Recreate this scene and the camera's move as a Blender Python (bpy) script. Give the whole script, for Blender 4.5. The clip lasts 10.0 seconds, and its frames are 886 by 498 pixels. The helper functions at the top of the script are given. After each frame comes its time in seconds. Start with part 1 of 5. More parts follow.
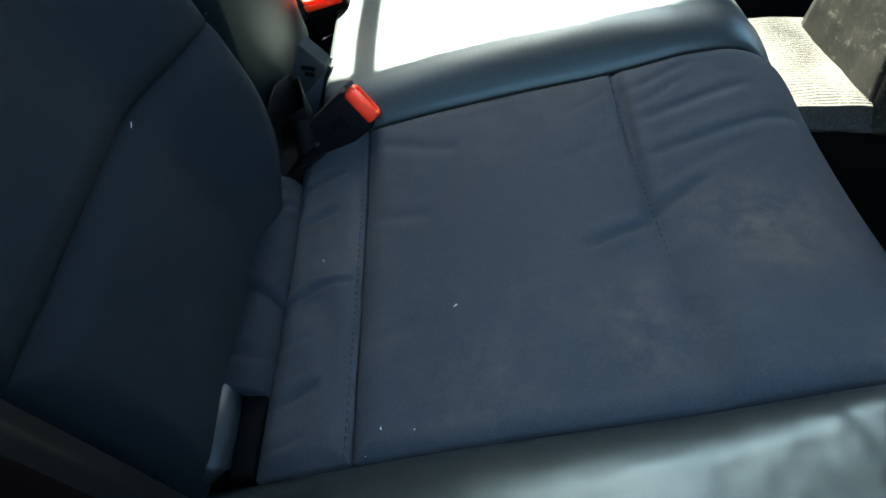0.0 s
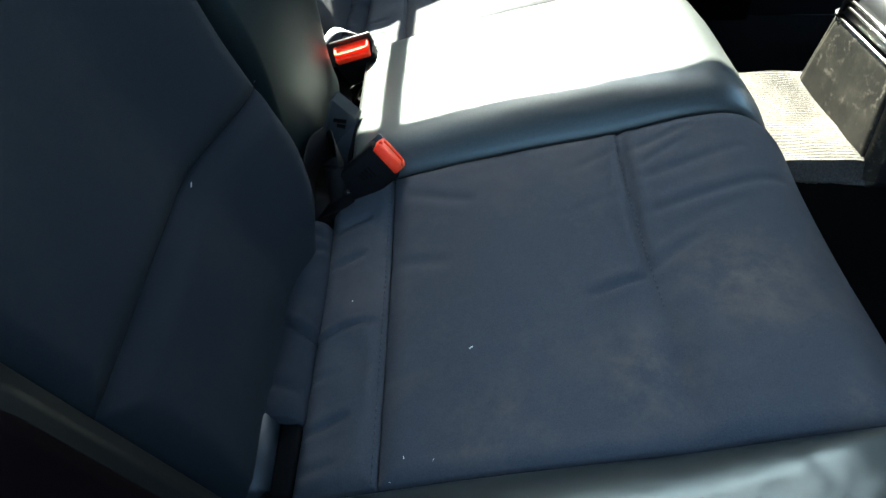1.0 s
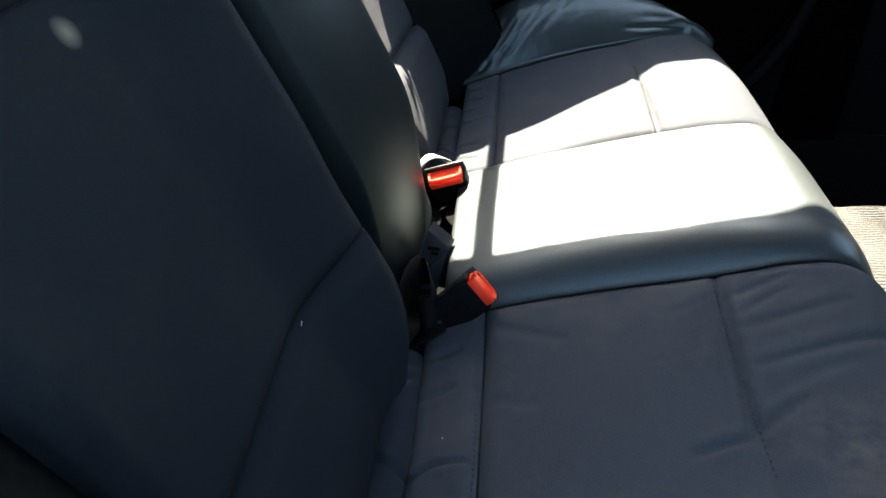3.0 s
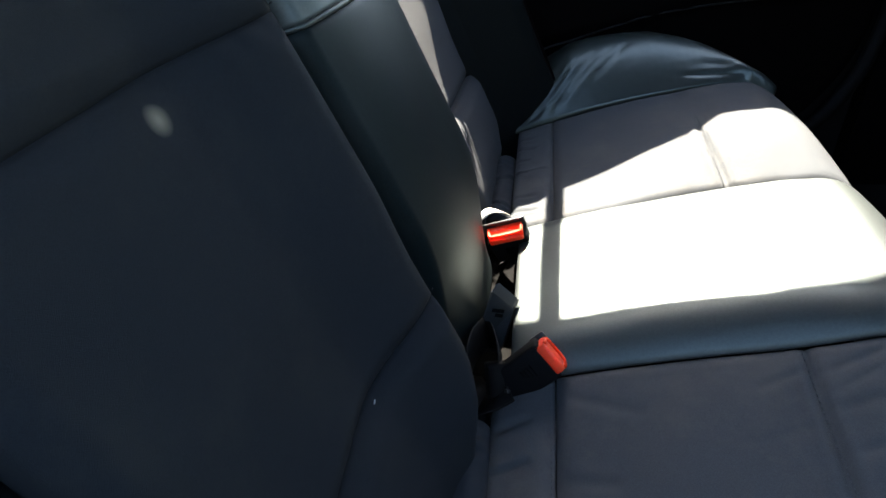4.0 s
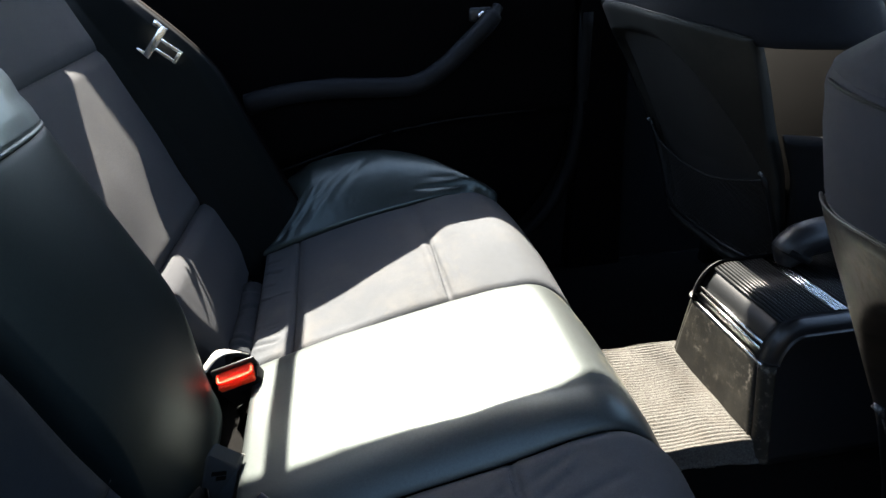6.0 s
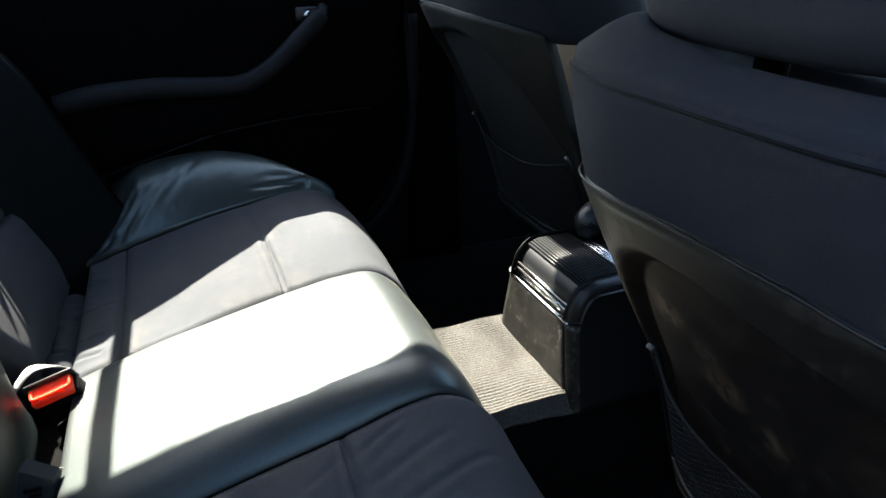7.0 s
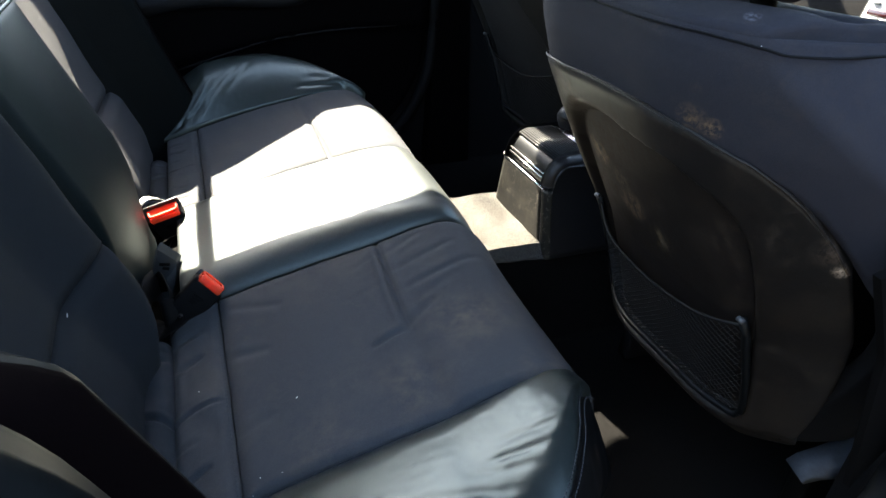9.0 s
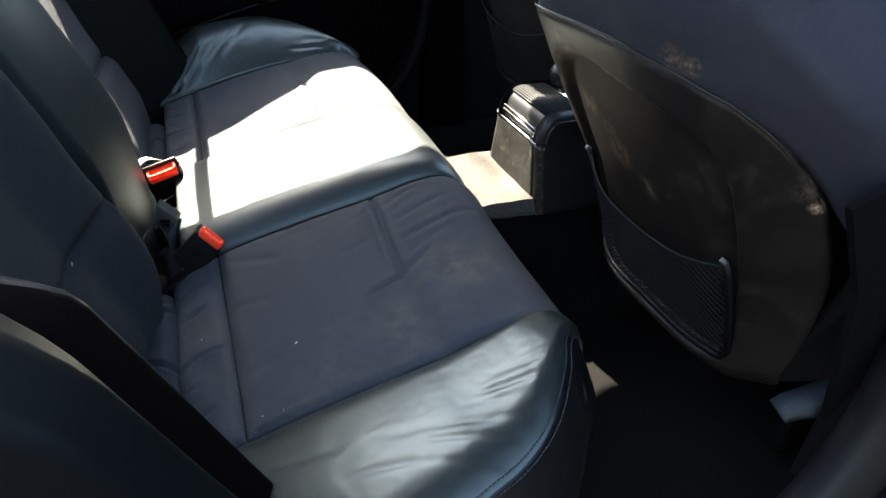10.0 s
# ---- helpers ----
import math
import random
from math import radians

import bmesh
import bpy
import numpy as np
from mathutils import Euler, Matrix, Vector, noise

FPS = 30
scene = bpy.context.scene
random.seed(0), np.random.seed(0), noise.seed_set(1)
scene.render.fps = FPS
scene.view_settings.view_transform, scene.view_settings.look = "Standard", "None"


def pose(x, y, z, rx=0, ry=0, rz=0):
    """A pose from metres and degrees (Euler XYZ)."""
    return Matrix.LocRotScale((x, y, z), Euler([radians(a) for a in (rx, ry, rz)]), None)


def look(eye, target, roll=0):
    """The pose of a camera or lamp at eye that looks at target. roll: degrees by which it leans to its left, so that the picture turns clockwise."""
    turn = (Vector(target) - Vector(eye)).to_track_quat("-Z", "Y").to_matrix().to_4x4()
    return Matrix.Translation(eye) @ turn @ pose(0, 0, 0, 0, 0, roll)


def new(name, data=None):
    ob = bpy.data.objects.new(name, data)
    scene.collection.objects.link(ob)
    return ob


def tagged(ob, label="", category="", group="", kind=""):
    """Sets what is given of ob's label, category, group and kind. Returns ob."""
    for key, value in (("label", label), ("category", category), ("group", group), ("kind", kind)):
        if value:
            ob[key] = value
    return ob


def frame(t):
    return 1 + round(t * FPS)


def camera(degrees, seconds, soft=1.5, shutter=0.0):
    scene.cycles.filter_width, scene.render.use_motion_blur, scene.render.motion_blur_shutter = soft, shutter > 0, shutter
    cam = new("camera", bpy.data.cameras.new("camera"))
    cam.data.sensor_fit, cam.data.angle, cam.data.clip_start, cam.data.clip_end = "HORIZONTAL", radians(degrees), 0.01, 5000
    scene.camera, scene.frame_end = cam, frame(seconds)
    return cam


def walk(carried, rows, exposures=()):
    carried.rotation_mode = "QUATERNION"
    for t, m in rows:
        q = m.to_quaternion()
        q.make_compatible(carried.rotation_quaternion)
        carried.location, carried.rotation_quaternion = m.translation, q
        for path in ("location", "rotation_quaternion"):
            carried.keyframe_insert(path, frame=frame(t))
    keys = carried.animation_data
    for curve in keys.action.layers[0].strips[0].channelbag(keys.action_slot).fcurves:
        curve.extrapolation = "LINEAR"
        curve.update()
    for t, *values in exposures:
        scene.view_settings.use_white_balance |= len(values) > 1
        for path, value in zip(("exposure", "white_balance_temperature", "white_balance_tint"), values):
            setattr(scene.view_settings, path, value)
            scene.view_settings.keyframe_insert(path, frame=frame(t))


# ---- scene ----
cam = camera(70.9, 10.0)
PATH = [
    (0, (0.016, -0.014, 0.616), (0.057, 1.357, -0.839), -0.7),
    (0.5, (0.018, -0.016, 0.644), (0.026, 1.36, -0.807), -1.1),
    (1, (0.012, -0.034, 0.674), (0.009, 1.377, -0.744), -1.0),
    (1.5, (-0.008, -0.035, 0.696), (-0.068, 1.463, -0.629), -2.7),
    (2, (-0.012, -0.029, 0.707), (-0.11, 1.525, -0.548), -3.2),
    (3.5, (-0.036, 0.005, 0.724), (-0.305, 1.601, -0.451), -4.0),
    (4, (-0.057, 0.022, 0.736), (-0.37, 1.653, -0.38), -5.0),
    (4.5, (-0.05, 0.037, 0.756), (-0.303, 1.719, -0.295), -2.9),
    (5, (-0.021, 0.053, 0.77), (-0.122, 1.799, -0.199), -2.4),
    (5.5, (0.019, 0.061, 0.779), (0.097, 1.841, -0.13), -2.8),
    (7, (0.092, 0.006, 0.769), (0.798, 1.651, -0.123), 0.7),
    (7.5, (0.078, -0.057, 0.777), (0.902, 1.535, -0.112), 0.6),
    (8, (0.053, -0.119, 0.777), (0.935, 1.426, -0.137), 3.2),
    (8.5, (0.02, -0.186, 0.779), (0.809, 1.362, -0.212), 3.4),
    (9, (-0.02, -0.272, 0.788), (0.635, 1.301, -0.258), 3.4),
    (9.5, (-0.03, -0.306, 0.783), (0.605, 1.243, -0.312), 4.1),
    (10, (-0.022, -0.307, 0.775), (0.617, 1.222, -0.345), 2.7),
]
EXPOSURES = [(0, 4.5, 6600, -8), (1, 4.55, 6700, -5), (2, 4.48, 7050, 2), (3.5, 4.15, 7150, 6), (4.5, 4.15, 7100, 7), (5.5, 3.8, 7000, 8), (7, 3.68, 6850, 5), (8, 4.03, 7000, 4), (9, 4.35, 7400, 6), (10, 4.5, 7500, 7)]
walk(cam, [(t, look(eye, target, roll)) for t, eye, target, roll in PATH], EXPOSURES)

# ---- world, sun ----
SUN = Vector((-0.15, 1.0, 1.0)).normalized()
world = bpy.data.worlds.new("sky")
scene.world = world
world.use_nodes = True
wn = world.node_tree.nodes
sky = wn.new("ShaderNodeTexSky")
sky.sky_type, sky.sun_disc = "NISHITA", False
sky.sun_elevation = math.asin(SUN.z)
sky.sun_rotation = math.atan2(SUN.x, SUN.y)
world.node_tree.links.new(sky.outputs[0], wn["Background"].inputs[0])
wn["Background"].inputs[1].default_value = 0.10
sun = new("sun", bpy.data.lights.new("sun", "SUN"))
sun.data.energy, sun.data.angle, sun.data.color = 5.0, radians(0.53), (1.0, 0.95, 0.88)
sun.matrix_world = look(SUN * 10, (0, 0, 0))


# ---- materials ----
def material(name, color, rough=0.6, metal=0.0, spec=0.5, grain=None, bump=0.0, stain=None, wear=None, spots=(), streak=1.0):
    """color: base. grain: (scale, amount) fine value change. bump: its relief in metres. stain: (colour, scale, low,
    high) soft blotches.
    wear: (colour, scale, low, high) finer scuffs. streak: how far scuffs are drawn out upwards. spots: (place, radius,
    colour, strength) single stains; over strength 1.7 a painted fleck of sunlight."""
    m = bpy.data.materials.new(name)
    m.use_nodes = True
    n, ln = m.node_tree.nodes, m.node_tree.links.new
    b = n["Principled BSDF"]
    b.inputs["Roughness"].default_value, b.inputs["Metallic"].default_value = rough, metal
    b.inputs["Specular IOR Level"].default_value = spec
    co = n.new("ShaderNodeTexCoord").outputs["Object"]
    col = n.new("ShaderNodeRGB")
    col.outputs[0].default_value = (*color, 1)
    out = col.outputs[0]

    def noise_tex(scale, detail=5, rough_=0.6, tall=1.0):
        t = n.new("ShaderNodeTexNoise")
        if tall == 1.0:
            ln(co, t.inputs["Vector"])
        else:
            squeeze = n.new("ShaderNodeMapping")
            squeeze.inputs["Scale"].default_value = (1, 1, 1 / tall)
            ln(co, squeeze.inputs["Vector"])
            ln(squeeze.outputs[0], t.inputs["Vector"])
        t.inputs["Scale"].default_value, t.inputs["Detail"].default_value, t.inputs["Roughness"].default_value = scale, detail, rough_
        return t.outputs[0]

    def ramp(fac, lo, hi, a=0.0, z=1.0):
        r = n.new("ShaderNodeMapRange")
        ln(fac, r.inputs[0])
        for k, val in enumerate((lo, hi, a, z)):
            r.inputs[k + 1].default_value = val
        return r.outputs[0]

    def mix(fac, a, c, mode="MIX"):
        x = n.new("ShaderNodeMix")
        x.data_type, x.blend_type = "RGBA", mode
        ln(fac, x.inputs[0])
        ln(a, x.inputs[6])
        if isinstance(c, tuple):
            x.inputs[7].default_value = (*c, 1)
        else:
            ln(c, x.inputs[7])
        return x.outputs[2]

    if grain:
        g = noise_tex(grain[0], 6)
        v = n.new("ShaderNodeHueSaturation")
        ln(ramp(g, 0.3, 0.7, 1 - grain[1], 1 + grain[1]), v.inputs["Value"])
        ln(out, v.inputs["Color"])
        out = v.outputs[0]
    if stain:
        out = mix(ramp(noise_tex(stain[1], 6, 0.65), stain[2], stain[3], 0.0, stain[4] if len(stain) > 4 else 0.6), out, stain[0])
    if wear:
        both = n.new("ShaderNodeMath")
        both.operation = "MULTIPLY"
        ln(ramp(noise_tex(wear[1], 8, 0.75, streak), wear[2], wear[3]), both.inputs[0])
        ln(ramp(noise_tex(wear[1] * 0.13, 3), 0.42, 0.62), both.inputs[1])
        out = mix(both.outputs[0], out, wear[0])
        ln(ramp(both.outputs[0], 0, 1, rough, min(1, rough + 0.35)), b.inputs["Roughness"])
    for place, radius, tone, strength in spots:
        off = n.new("ShaderNodeVectorMath")
        off.operation = "DISTANCE"
        ln(co, off.inputs[0])
        off.inputs[1].default_value = place
        if strength > 1.7:  # a soft round spot: a fleck of sunlight put into the colour
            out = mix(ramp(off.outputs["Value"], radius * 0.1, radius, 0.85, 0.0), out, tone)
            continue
        ragged = n.new("ShaderNodeMath")
        ragged.operation = "MULTIPLY"
        ln(ramp(off.outputs["Value"], radius * 0.15, radius, 1.0, 0.0), ragged.inputs[0])
        ln(ramp(noise_tex(min(200, 2.6 / radius), 8, 0.70, streak), 0.42, 0.66, 0.0, strength * 1.2), ragged.inputs[1])
        out = mix(ragged.outputs[0], out, tone)
    ln(out, b.inputs["Base Color"])
    if bump:
        height = noise_tex(grain[0] * 2 if grain else 400, 4)
        bp = n.new("ShaderNodeBump")
        bp.inputs["Strength"].default_value, bp.inputs["Distance"].default_value = 1.0, bump
        ln(height, bp.inputs["Height"])
        ln(bp.outputs[0], b.inputs["Normal"])
    return m


FABRIC = material("seat_fabric", (0.040, 0.043, 0.048), 0.9, spec=0.15, grain=(900, 0.22), bump=0.0005,
                  stain=((0.080, 0.073, 0.066), 9, 0.50, 0.75, 0.45), wear=((0.066, 0.062, 0.058), 60, 0.50, 0.80), spots=[((0.26, 0.30, 0.30), 0.08, (0.10, 0.083, 0.066), 0.6), ((0.16, 0.22, 0.28), 0.06, (0.10, 0.083, 0.066), 0.5), ((0.05, 0.20, 0.25), 0.06, (0.10, 0.083, 0.066), 0.4), ((0.31, 0.16, 0.31), 0.06, (0.11, 0.085, 0.066), 0.7)])
# the seat's own cloth, darkened: the near backrest's shade is in the colour
FABRIC_BACK_SHADED = material("shaded_backrest_fabric", (0.0088, 0.0108, 0.0135), 0.9, spec=0.12, grain=(900, 0.22), bump=0.0003,
                       # its one spot is a sun fleck painted onto the near backrest
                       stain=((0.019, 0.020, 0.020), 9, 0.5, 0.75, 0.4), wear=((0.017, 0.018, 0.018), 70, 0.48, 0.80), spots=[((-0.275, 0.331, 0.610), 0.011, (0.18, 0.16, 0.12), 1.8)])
# cushion cloth again; the shade of the crease is put into its colour
FABRIC_ROLL_SHADED = material("shaded_roll_fabric", (0.0145, 0.017, 0.021), 0.85, spec=0.15, grain=(900, 0.22), bump=0.0003, stain=((0.035, 0.036, 0.038), 12, 0.5, 0.75, 0.4))
# same cloth, paler than the near backrest to paint in its sunlight
FABRIC_FAR_LIT = material("sunlit_far_backrest_fabric", (0.027, 0.028, 0.032), 0.88, spec=0.15, grain=(900, 0.22), bump=0.0003, stain=((0.045, 0.044, 0.044), 12, 0.5, 0.75, 0.4))
BROWN = (0.13, 0.085, 0.05)
FABRIC_FRONT = material("front_seat_fabric", (0.0185, 0.0182, 0.0235), 0.9, spec=0.15, grain=(900, 0.2), bump=0.0005,
                        stain=((0.034, 0.03, 0.029), 6, 0.5, 0.8, 0.5), wear=((0.034, 0.029, 0.028), 60, 0.48, 0.80),
                        spots=[((0.382, 0.116, 0.609), 0.012, BROWN, 1.5), ((0.378, 0.135, 0.614), 0.018, (0.11, 0.07, 0.04), 1.1), ((0.376, 0.152, 0.630), 0.014, (0.10, 0.065, 0.04), 1.0), ((0.374, 0.132, 0.645), 0.012, (0.08, 0.055, 0.035), 1.0), ((0.361, 0.171, 0.681), 0.018, (0.06, 0.045, 0.035), 1.0), ((0.389, 0.113, 0.696), 0.010, (0.17, 0.17, 0.20), 1.3)])
# front seat cloth without stains, darkened to paint in the far seat's shade
FABRIC_CLEAN_SHADED = material("shaded_clean_seat_fabric", (0.007, 0.0075, 0.010), 0.9, spec=0.15, grain=(900, 0.2), bump=0.0005, stain=((0.014, 0.013, 0.013), 6, 0.5, 0.8, 0.4))
# also on the upper middle cover, whose brighter light is put into the colour
LEATHER = material("lit_dusty_seat_leather", (0.026, 0.0285, 0.0285), 0.42, spec=0.5, grain=(420, 0.2), bump=0.00005,
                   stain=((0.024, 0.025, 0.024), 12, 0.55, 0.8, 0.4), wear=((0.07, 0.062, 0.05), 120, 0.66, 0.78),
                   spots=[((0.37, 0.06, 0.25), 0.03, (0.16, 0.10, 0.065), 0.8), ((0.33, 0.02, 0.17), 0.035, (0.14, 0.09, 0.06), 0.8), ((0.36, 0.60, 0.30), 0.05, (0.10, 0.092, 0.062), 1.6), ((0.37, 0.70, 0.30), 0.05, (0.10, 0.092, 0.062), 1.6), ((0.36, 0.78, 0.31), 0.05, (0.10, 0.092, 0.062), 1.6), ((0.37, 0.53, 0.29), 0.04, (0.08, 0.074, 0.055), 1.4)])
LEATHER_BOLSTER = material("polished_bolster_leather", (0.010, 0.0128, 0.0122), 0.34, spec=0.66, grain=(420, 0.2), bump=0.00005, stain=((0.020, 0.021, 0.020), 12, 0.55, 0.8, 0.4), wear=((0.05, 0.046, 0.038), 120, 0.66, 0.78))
# same leather darkened: the lower middle backrest's shade is in the colour
LEATHER_SHADED = material("shaded_seat_leather", (0.0038, 0.0062, 0.0068), 0.48, spec=0.10, grain=(420, 0.2), bump=0.00005, stain=((0.012, 0.013, 0.0125), 9, 0.5, 0.8, 0.4))
SHELL = material("dirty_back_panel", (0.0074, 0.0058, 0.0054), 0.55, spec=0.18, grain=(120, 0.25), bump=0.0002,
                 stain=((0.024, 0.0172, 0.013), 9, 0.45, 0.75, 0.8), wear=((0.056, 0.041, 0.029), 95, 0.48, 0.78), streak=2.4,
                 spots=[((0.498, 0.031, 0.493), 0.011, (0.38, 0.28, 0.20), 1.4), ((0.485, 0.038, 0.515), 0.022, (0.08, 0.055, 0.04), 1.0), ((0.452, 0.350, 0.49), 0.030, (0.19, 0.13, 0.075), 1.2), ((0.475, 0.30, 0.43), 0.030, (0.15, 0.10, 0.06), 1.1), ((0.45, 0.31, 0.46), 0.025, (0.10, 0.075, 0.05), 1.0), ((0.49, 0.25, 0.40), 0.028, (0.10, 0.075, 0.045), 1.0), ((0.42, 0.40, 0.55), 0.03, (0.12, 0.08, 0.045), 1.0), ((0.37, 0.34, 0.585), 0.04, (0.07, 0.05, 0.03), 0.9), ((0.38, 0.18, 0.58), 0.03, (0.05, 0.036, 0.026), 0.9)])
SHELL_RIM = material("panel_border", (0.0082, 0.0066, 0.0058), 0.45, spec=0.25, grain=(120, 0.25), bump=0.0001, stain=((0.023, 0.0168, 0.012), 11, 0.45, 0.75, 0.8), wear=((0.050, 0.037, 0.027), 95, 0.49, 0.78), streak=1.6,
                     spots=[((0.498, 0.031, 0.493), 0.011, (0.38, 0.28, 0.20), 1.4), ((0.485, 0.038, 0.515), 0.022, (0.08, 0.055, 0.04), 1.0), ((0.42, 0.40, 0.55), 0.03, (0.12, 0.08, 0.045), 1.0), ((0.37, 0.34, 0.585), 0.04, (0.07, 0.05, 0.03), 0.9)])
PLASTIC = material("black_plastic", (0.007, 0.007, 0.008), 0.42, spec=0.4, grain=(300, 0.15), bump=0.0002)
DULL = material("dull_black_plastic", (0.0045, 0.0045, 0.005), 0.75, spec=0.1, grain=(300, 0.2), bump=0.0003)
SCUFFED = material("scuffed_console_plastic", (0.007, 0.0068, 0.0058), 0.5, spec=0.25, grain=(200, 0.25), bump=0.0001,
                   stain=((0.026, 0.024, 0.019), 22, 0.42, 0.68, 0.8), wear=((0.15, 0.135, 0.11), 90, 0.53, 0.66))
SEAM_THREAD = material("edge_thread", (0.020, 0.022, 0.026), 0.7, spec=0.2, grain=(200, 0.1))
BUCKLE = material("buckle_plastic", (0.0034, 0.0034, 0.0037), 0.6, spec=0.06, grain=(300, 0.2), bump=0.0002)
BELT_BLACK = material("black_belt", (0.0022, 0.002, 0.002), 0.85, spec=0.05, grain=(600, 0.25), bump=0.0002)
NET = material("net_cord", (0.008, 0.008, 0.008), 0.8, spec=0.15, grain=(300, 0.2))
COVER_GREY = material("rail_cover_plastic", (0.05, 0.055, 0.064), 0.7, spec=0.15, grain=(200, 0.1))
CARPET = material("grey_carpet", (0.062, 0.059, 0.054), 0.95, spec=0.1, grain=(420, 0.45), bump=0.002, stain=((0.05, 0.043, 0.036), 30, 0.5, 0.75, 0.6))
# near-black: shade of the footwell and tunnel sides is put into the colour
CARPET_SHADED = material("shaded_carpet", (0.0045, 0.0042, 0.004), 0.95, spec=0.05, grain=(400, 0.35), bump=0.003)
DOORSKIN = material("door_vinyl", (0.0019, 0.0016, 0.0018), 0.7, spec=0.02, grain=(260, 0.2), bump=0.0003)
HANDLE = material("handle_vinyl", (0.0052, 0.0056, 0.0072), 0.6, spec=0.16, grain=(260, 0.2), bump=0.0003)
SEAL = material("door_seal_rubber", (0.004, 0.0045, 0.0054), 0.5, spec=0.2, grain=(200, 0.15), stain=((0.03, 0.027, 0.022), 14, 0.52, 0.75, 0.5))
WEBBING = material("belt_webbing", (0.0032, 0.0028, 0.0027), 0.7, spec=0.1, grain=(600, 0.25), bump=0.0004)
TRIM = material("side_trim_vinyl", (0.0018, 0.0024, 0.0028), 0.5, spec=0.06, grain=(300, 0.2), bump=0.00003, stain=((0.005, 0.0045, 0.004), 7, 0.5, 0.8, 0.5))
# seat leather once more, with the wings' shade mixed into the base
WING_LEATHER_SHADED = material("shaded_wing_leather", (0.0028, 0.0036, 0.0038), 0.5, spec=0.04, grain=(420, 0.2), bump=0.00005, stain=((0.006, 0.007, 0.0068), 9, 0.5, 0.8, 0.4))
WING_EDGE = material("wing_edge_cloth", (0.0022, 0.0011, 0.0012), 0.85, spec=0.02, grain=(420, 0.2), bump=0.00005)
RIB = material("ribbed_black_plastic", (0.0035, 0.004, 0.0045), 0.42, spec=0.16, grain=(300, 0.15))
for hide in (LEATHER, LEATHER_BOLSTER, LEATHER_SHADED):
    hide.node_tree.nodes["Principled BSDF"].inputs["Specular Tint"].default_value = (0.84, 1.0, 0.97, 1)
# leather darkened in place of the dark ground's reflection; brown spots are wear
SKIRT = material("shaded_worn_side_leather", (0.003, 0.0034, 0.004), 0.36, spec=0.2, grain=(420, 0.2), bump=0.00005, stain=((0.012, 0.011, 0.010), 12, 0.5, 0.8, 0.5),
                 spots=[((0.314, 0.096, 0.245), 0.022, (0.13, 0.085, 0.06), 1.2), ((0.34, 0.097, 0.175), 0.022, (0.12, 0.08, 0.06), 1.2), ((0.27, 0.03, 0.23), 0.03, (0.05, 0.036, 0.03), 1.0)])
# for the added, unseen screen that cuts the low sky
SKY_SCREEN = material("dark_sky_screen", (0.03, 0.028, 0.025), 0.9, spec=0.1, grain=(60, 0.3), bump=0.002, stain=((0.02, 0.022, 0.015), 1.5, 0.4, 0.7, 0.6))
RED = material("red_button", (0.85, 0.050, 0.014), 0.5, spec=0.25, grain=(80, 0.08))
METAL = material("chrome", (0.75, 0.75, 0.75), 0.2, metal=1.0, grain=(90, 0.05))
GREYMETAL = material("bracket_metal", (0.25, 0.24, 0.23), 0.4, metal=1.0, grain=(90, 0.15))
HEADLINER = material("headliner", (0.045, 0.044, 0.042), 0.9, spec=0.1, grain=(200, 0.1), bump=0.0004)
PAINT = material("dark_car_paint", (0.012, 0.014, 0.02), 0.25, grain=(40, 0.05))
DIRT = material("ground_gravel", (0.06, 0.057, 0.053), 0.95, grain=(60, 0.35), bump=0.004, stain=((0.04, 0.038, 0.034), 2, 0.45, 0.7, 0.6))
DARK_THREAD = material("dark_seam_thread", (0.010, 0.0105, 0.014), 0.8, spec=0.1, grain=(200, 0.1))
THREAD = material("seam_thread", (0.042, 0.046, 0.052), 0.8, spec=0.1, grain=(200, 0.1))
LINT = material("white_lint", (0.6, 0.58, 0.52), 0.9, grain=(200, 0.1))
LATCH = material("latch_plastic", (0.014, 0.016, 0.018), 0.45, spec=0.3, grain=(200, 0.15))
SILVER = material("grey_plastic", (0.30, 0.295, 0.28), 0.45, grain=(100, 0.08))
GREY = material("mid_grey_plastic", (0.06, 0.064, 0.07), 0.5, spec=0.4, grain=(200, 0.15))
DISPLAY = material("dark_red_display", (0.014, 0.0025, 0.003), 0.2, grain=(80, 0.1))
for socket, value in (("Subsurface Weight", 0.7), ("Subsurface Scale", 0.02)):
    RED.node_tree.nodes["Principled BSDF"].inputs[socket].default_value = value
GLASS = bpy.data.materials.new("window_glass")
GLASS.use_nodes = True
GLASS.node_tree.nodes["Principled BSDF"].inputs["Transmission Weight"].default_value = 1.0
GLASS.node_tree.nodes["Principled BSDF"].inputs["Roughness"].default_value = 0.0
GLASS.node_tree.nodes["Principled BSDF"].inputs["IOR"].default_value = 1.1


# ---- building helpers ----
def smooth(a, b, x):
    t = min(1.0, max(0.0, (x - a) / (b - a)))
    return t * t * (3 - 2 * t)


def thing(name, label, category, at=(0, 0, 0), kind="", group=""):
    ob = new(name)
    ob.location = at
    return tagged(ob, label, category, group, kind)


def finish(bm, name, mat, shade=True):
    bmesh.ops.recalc_face_normals(bm, faces=bm.faces)
    me = bpy.data.meshes.new(name)
    bm.to_mesh(me)
    bm.free()
    me.materials.append(mat)
    if shade:
        me.polygons.foreach_set("use_smooth", [True] * len(me.polygons))
    return me


def part(name, bm, mat, parent=None, label="", shade=True):
    ob = new(name, finish(bm, name, mat, shade))
    if parent is not None:
        ob.parent = parent
        ob.matrix_parent_inverse = Matrix.Translation(-parent.location)
    if label:
        tagged(ob, label)
    return ob


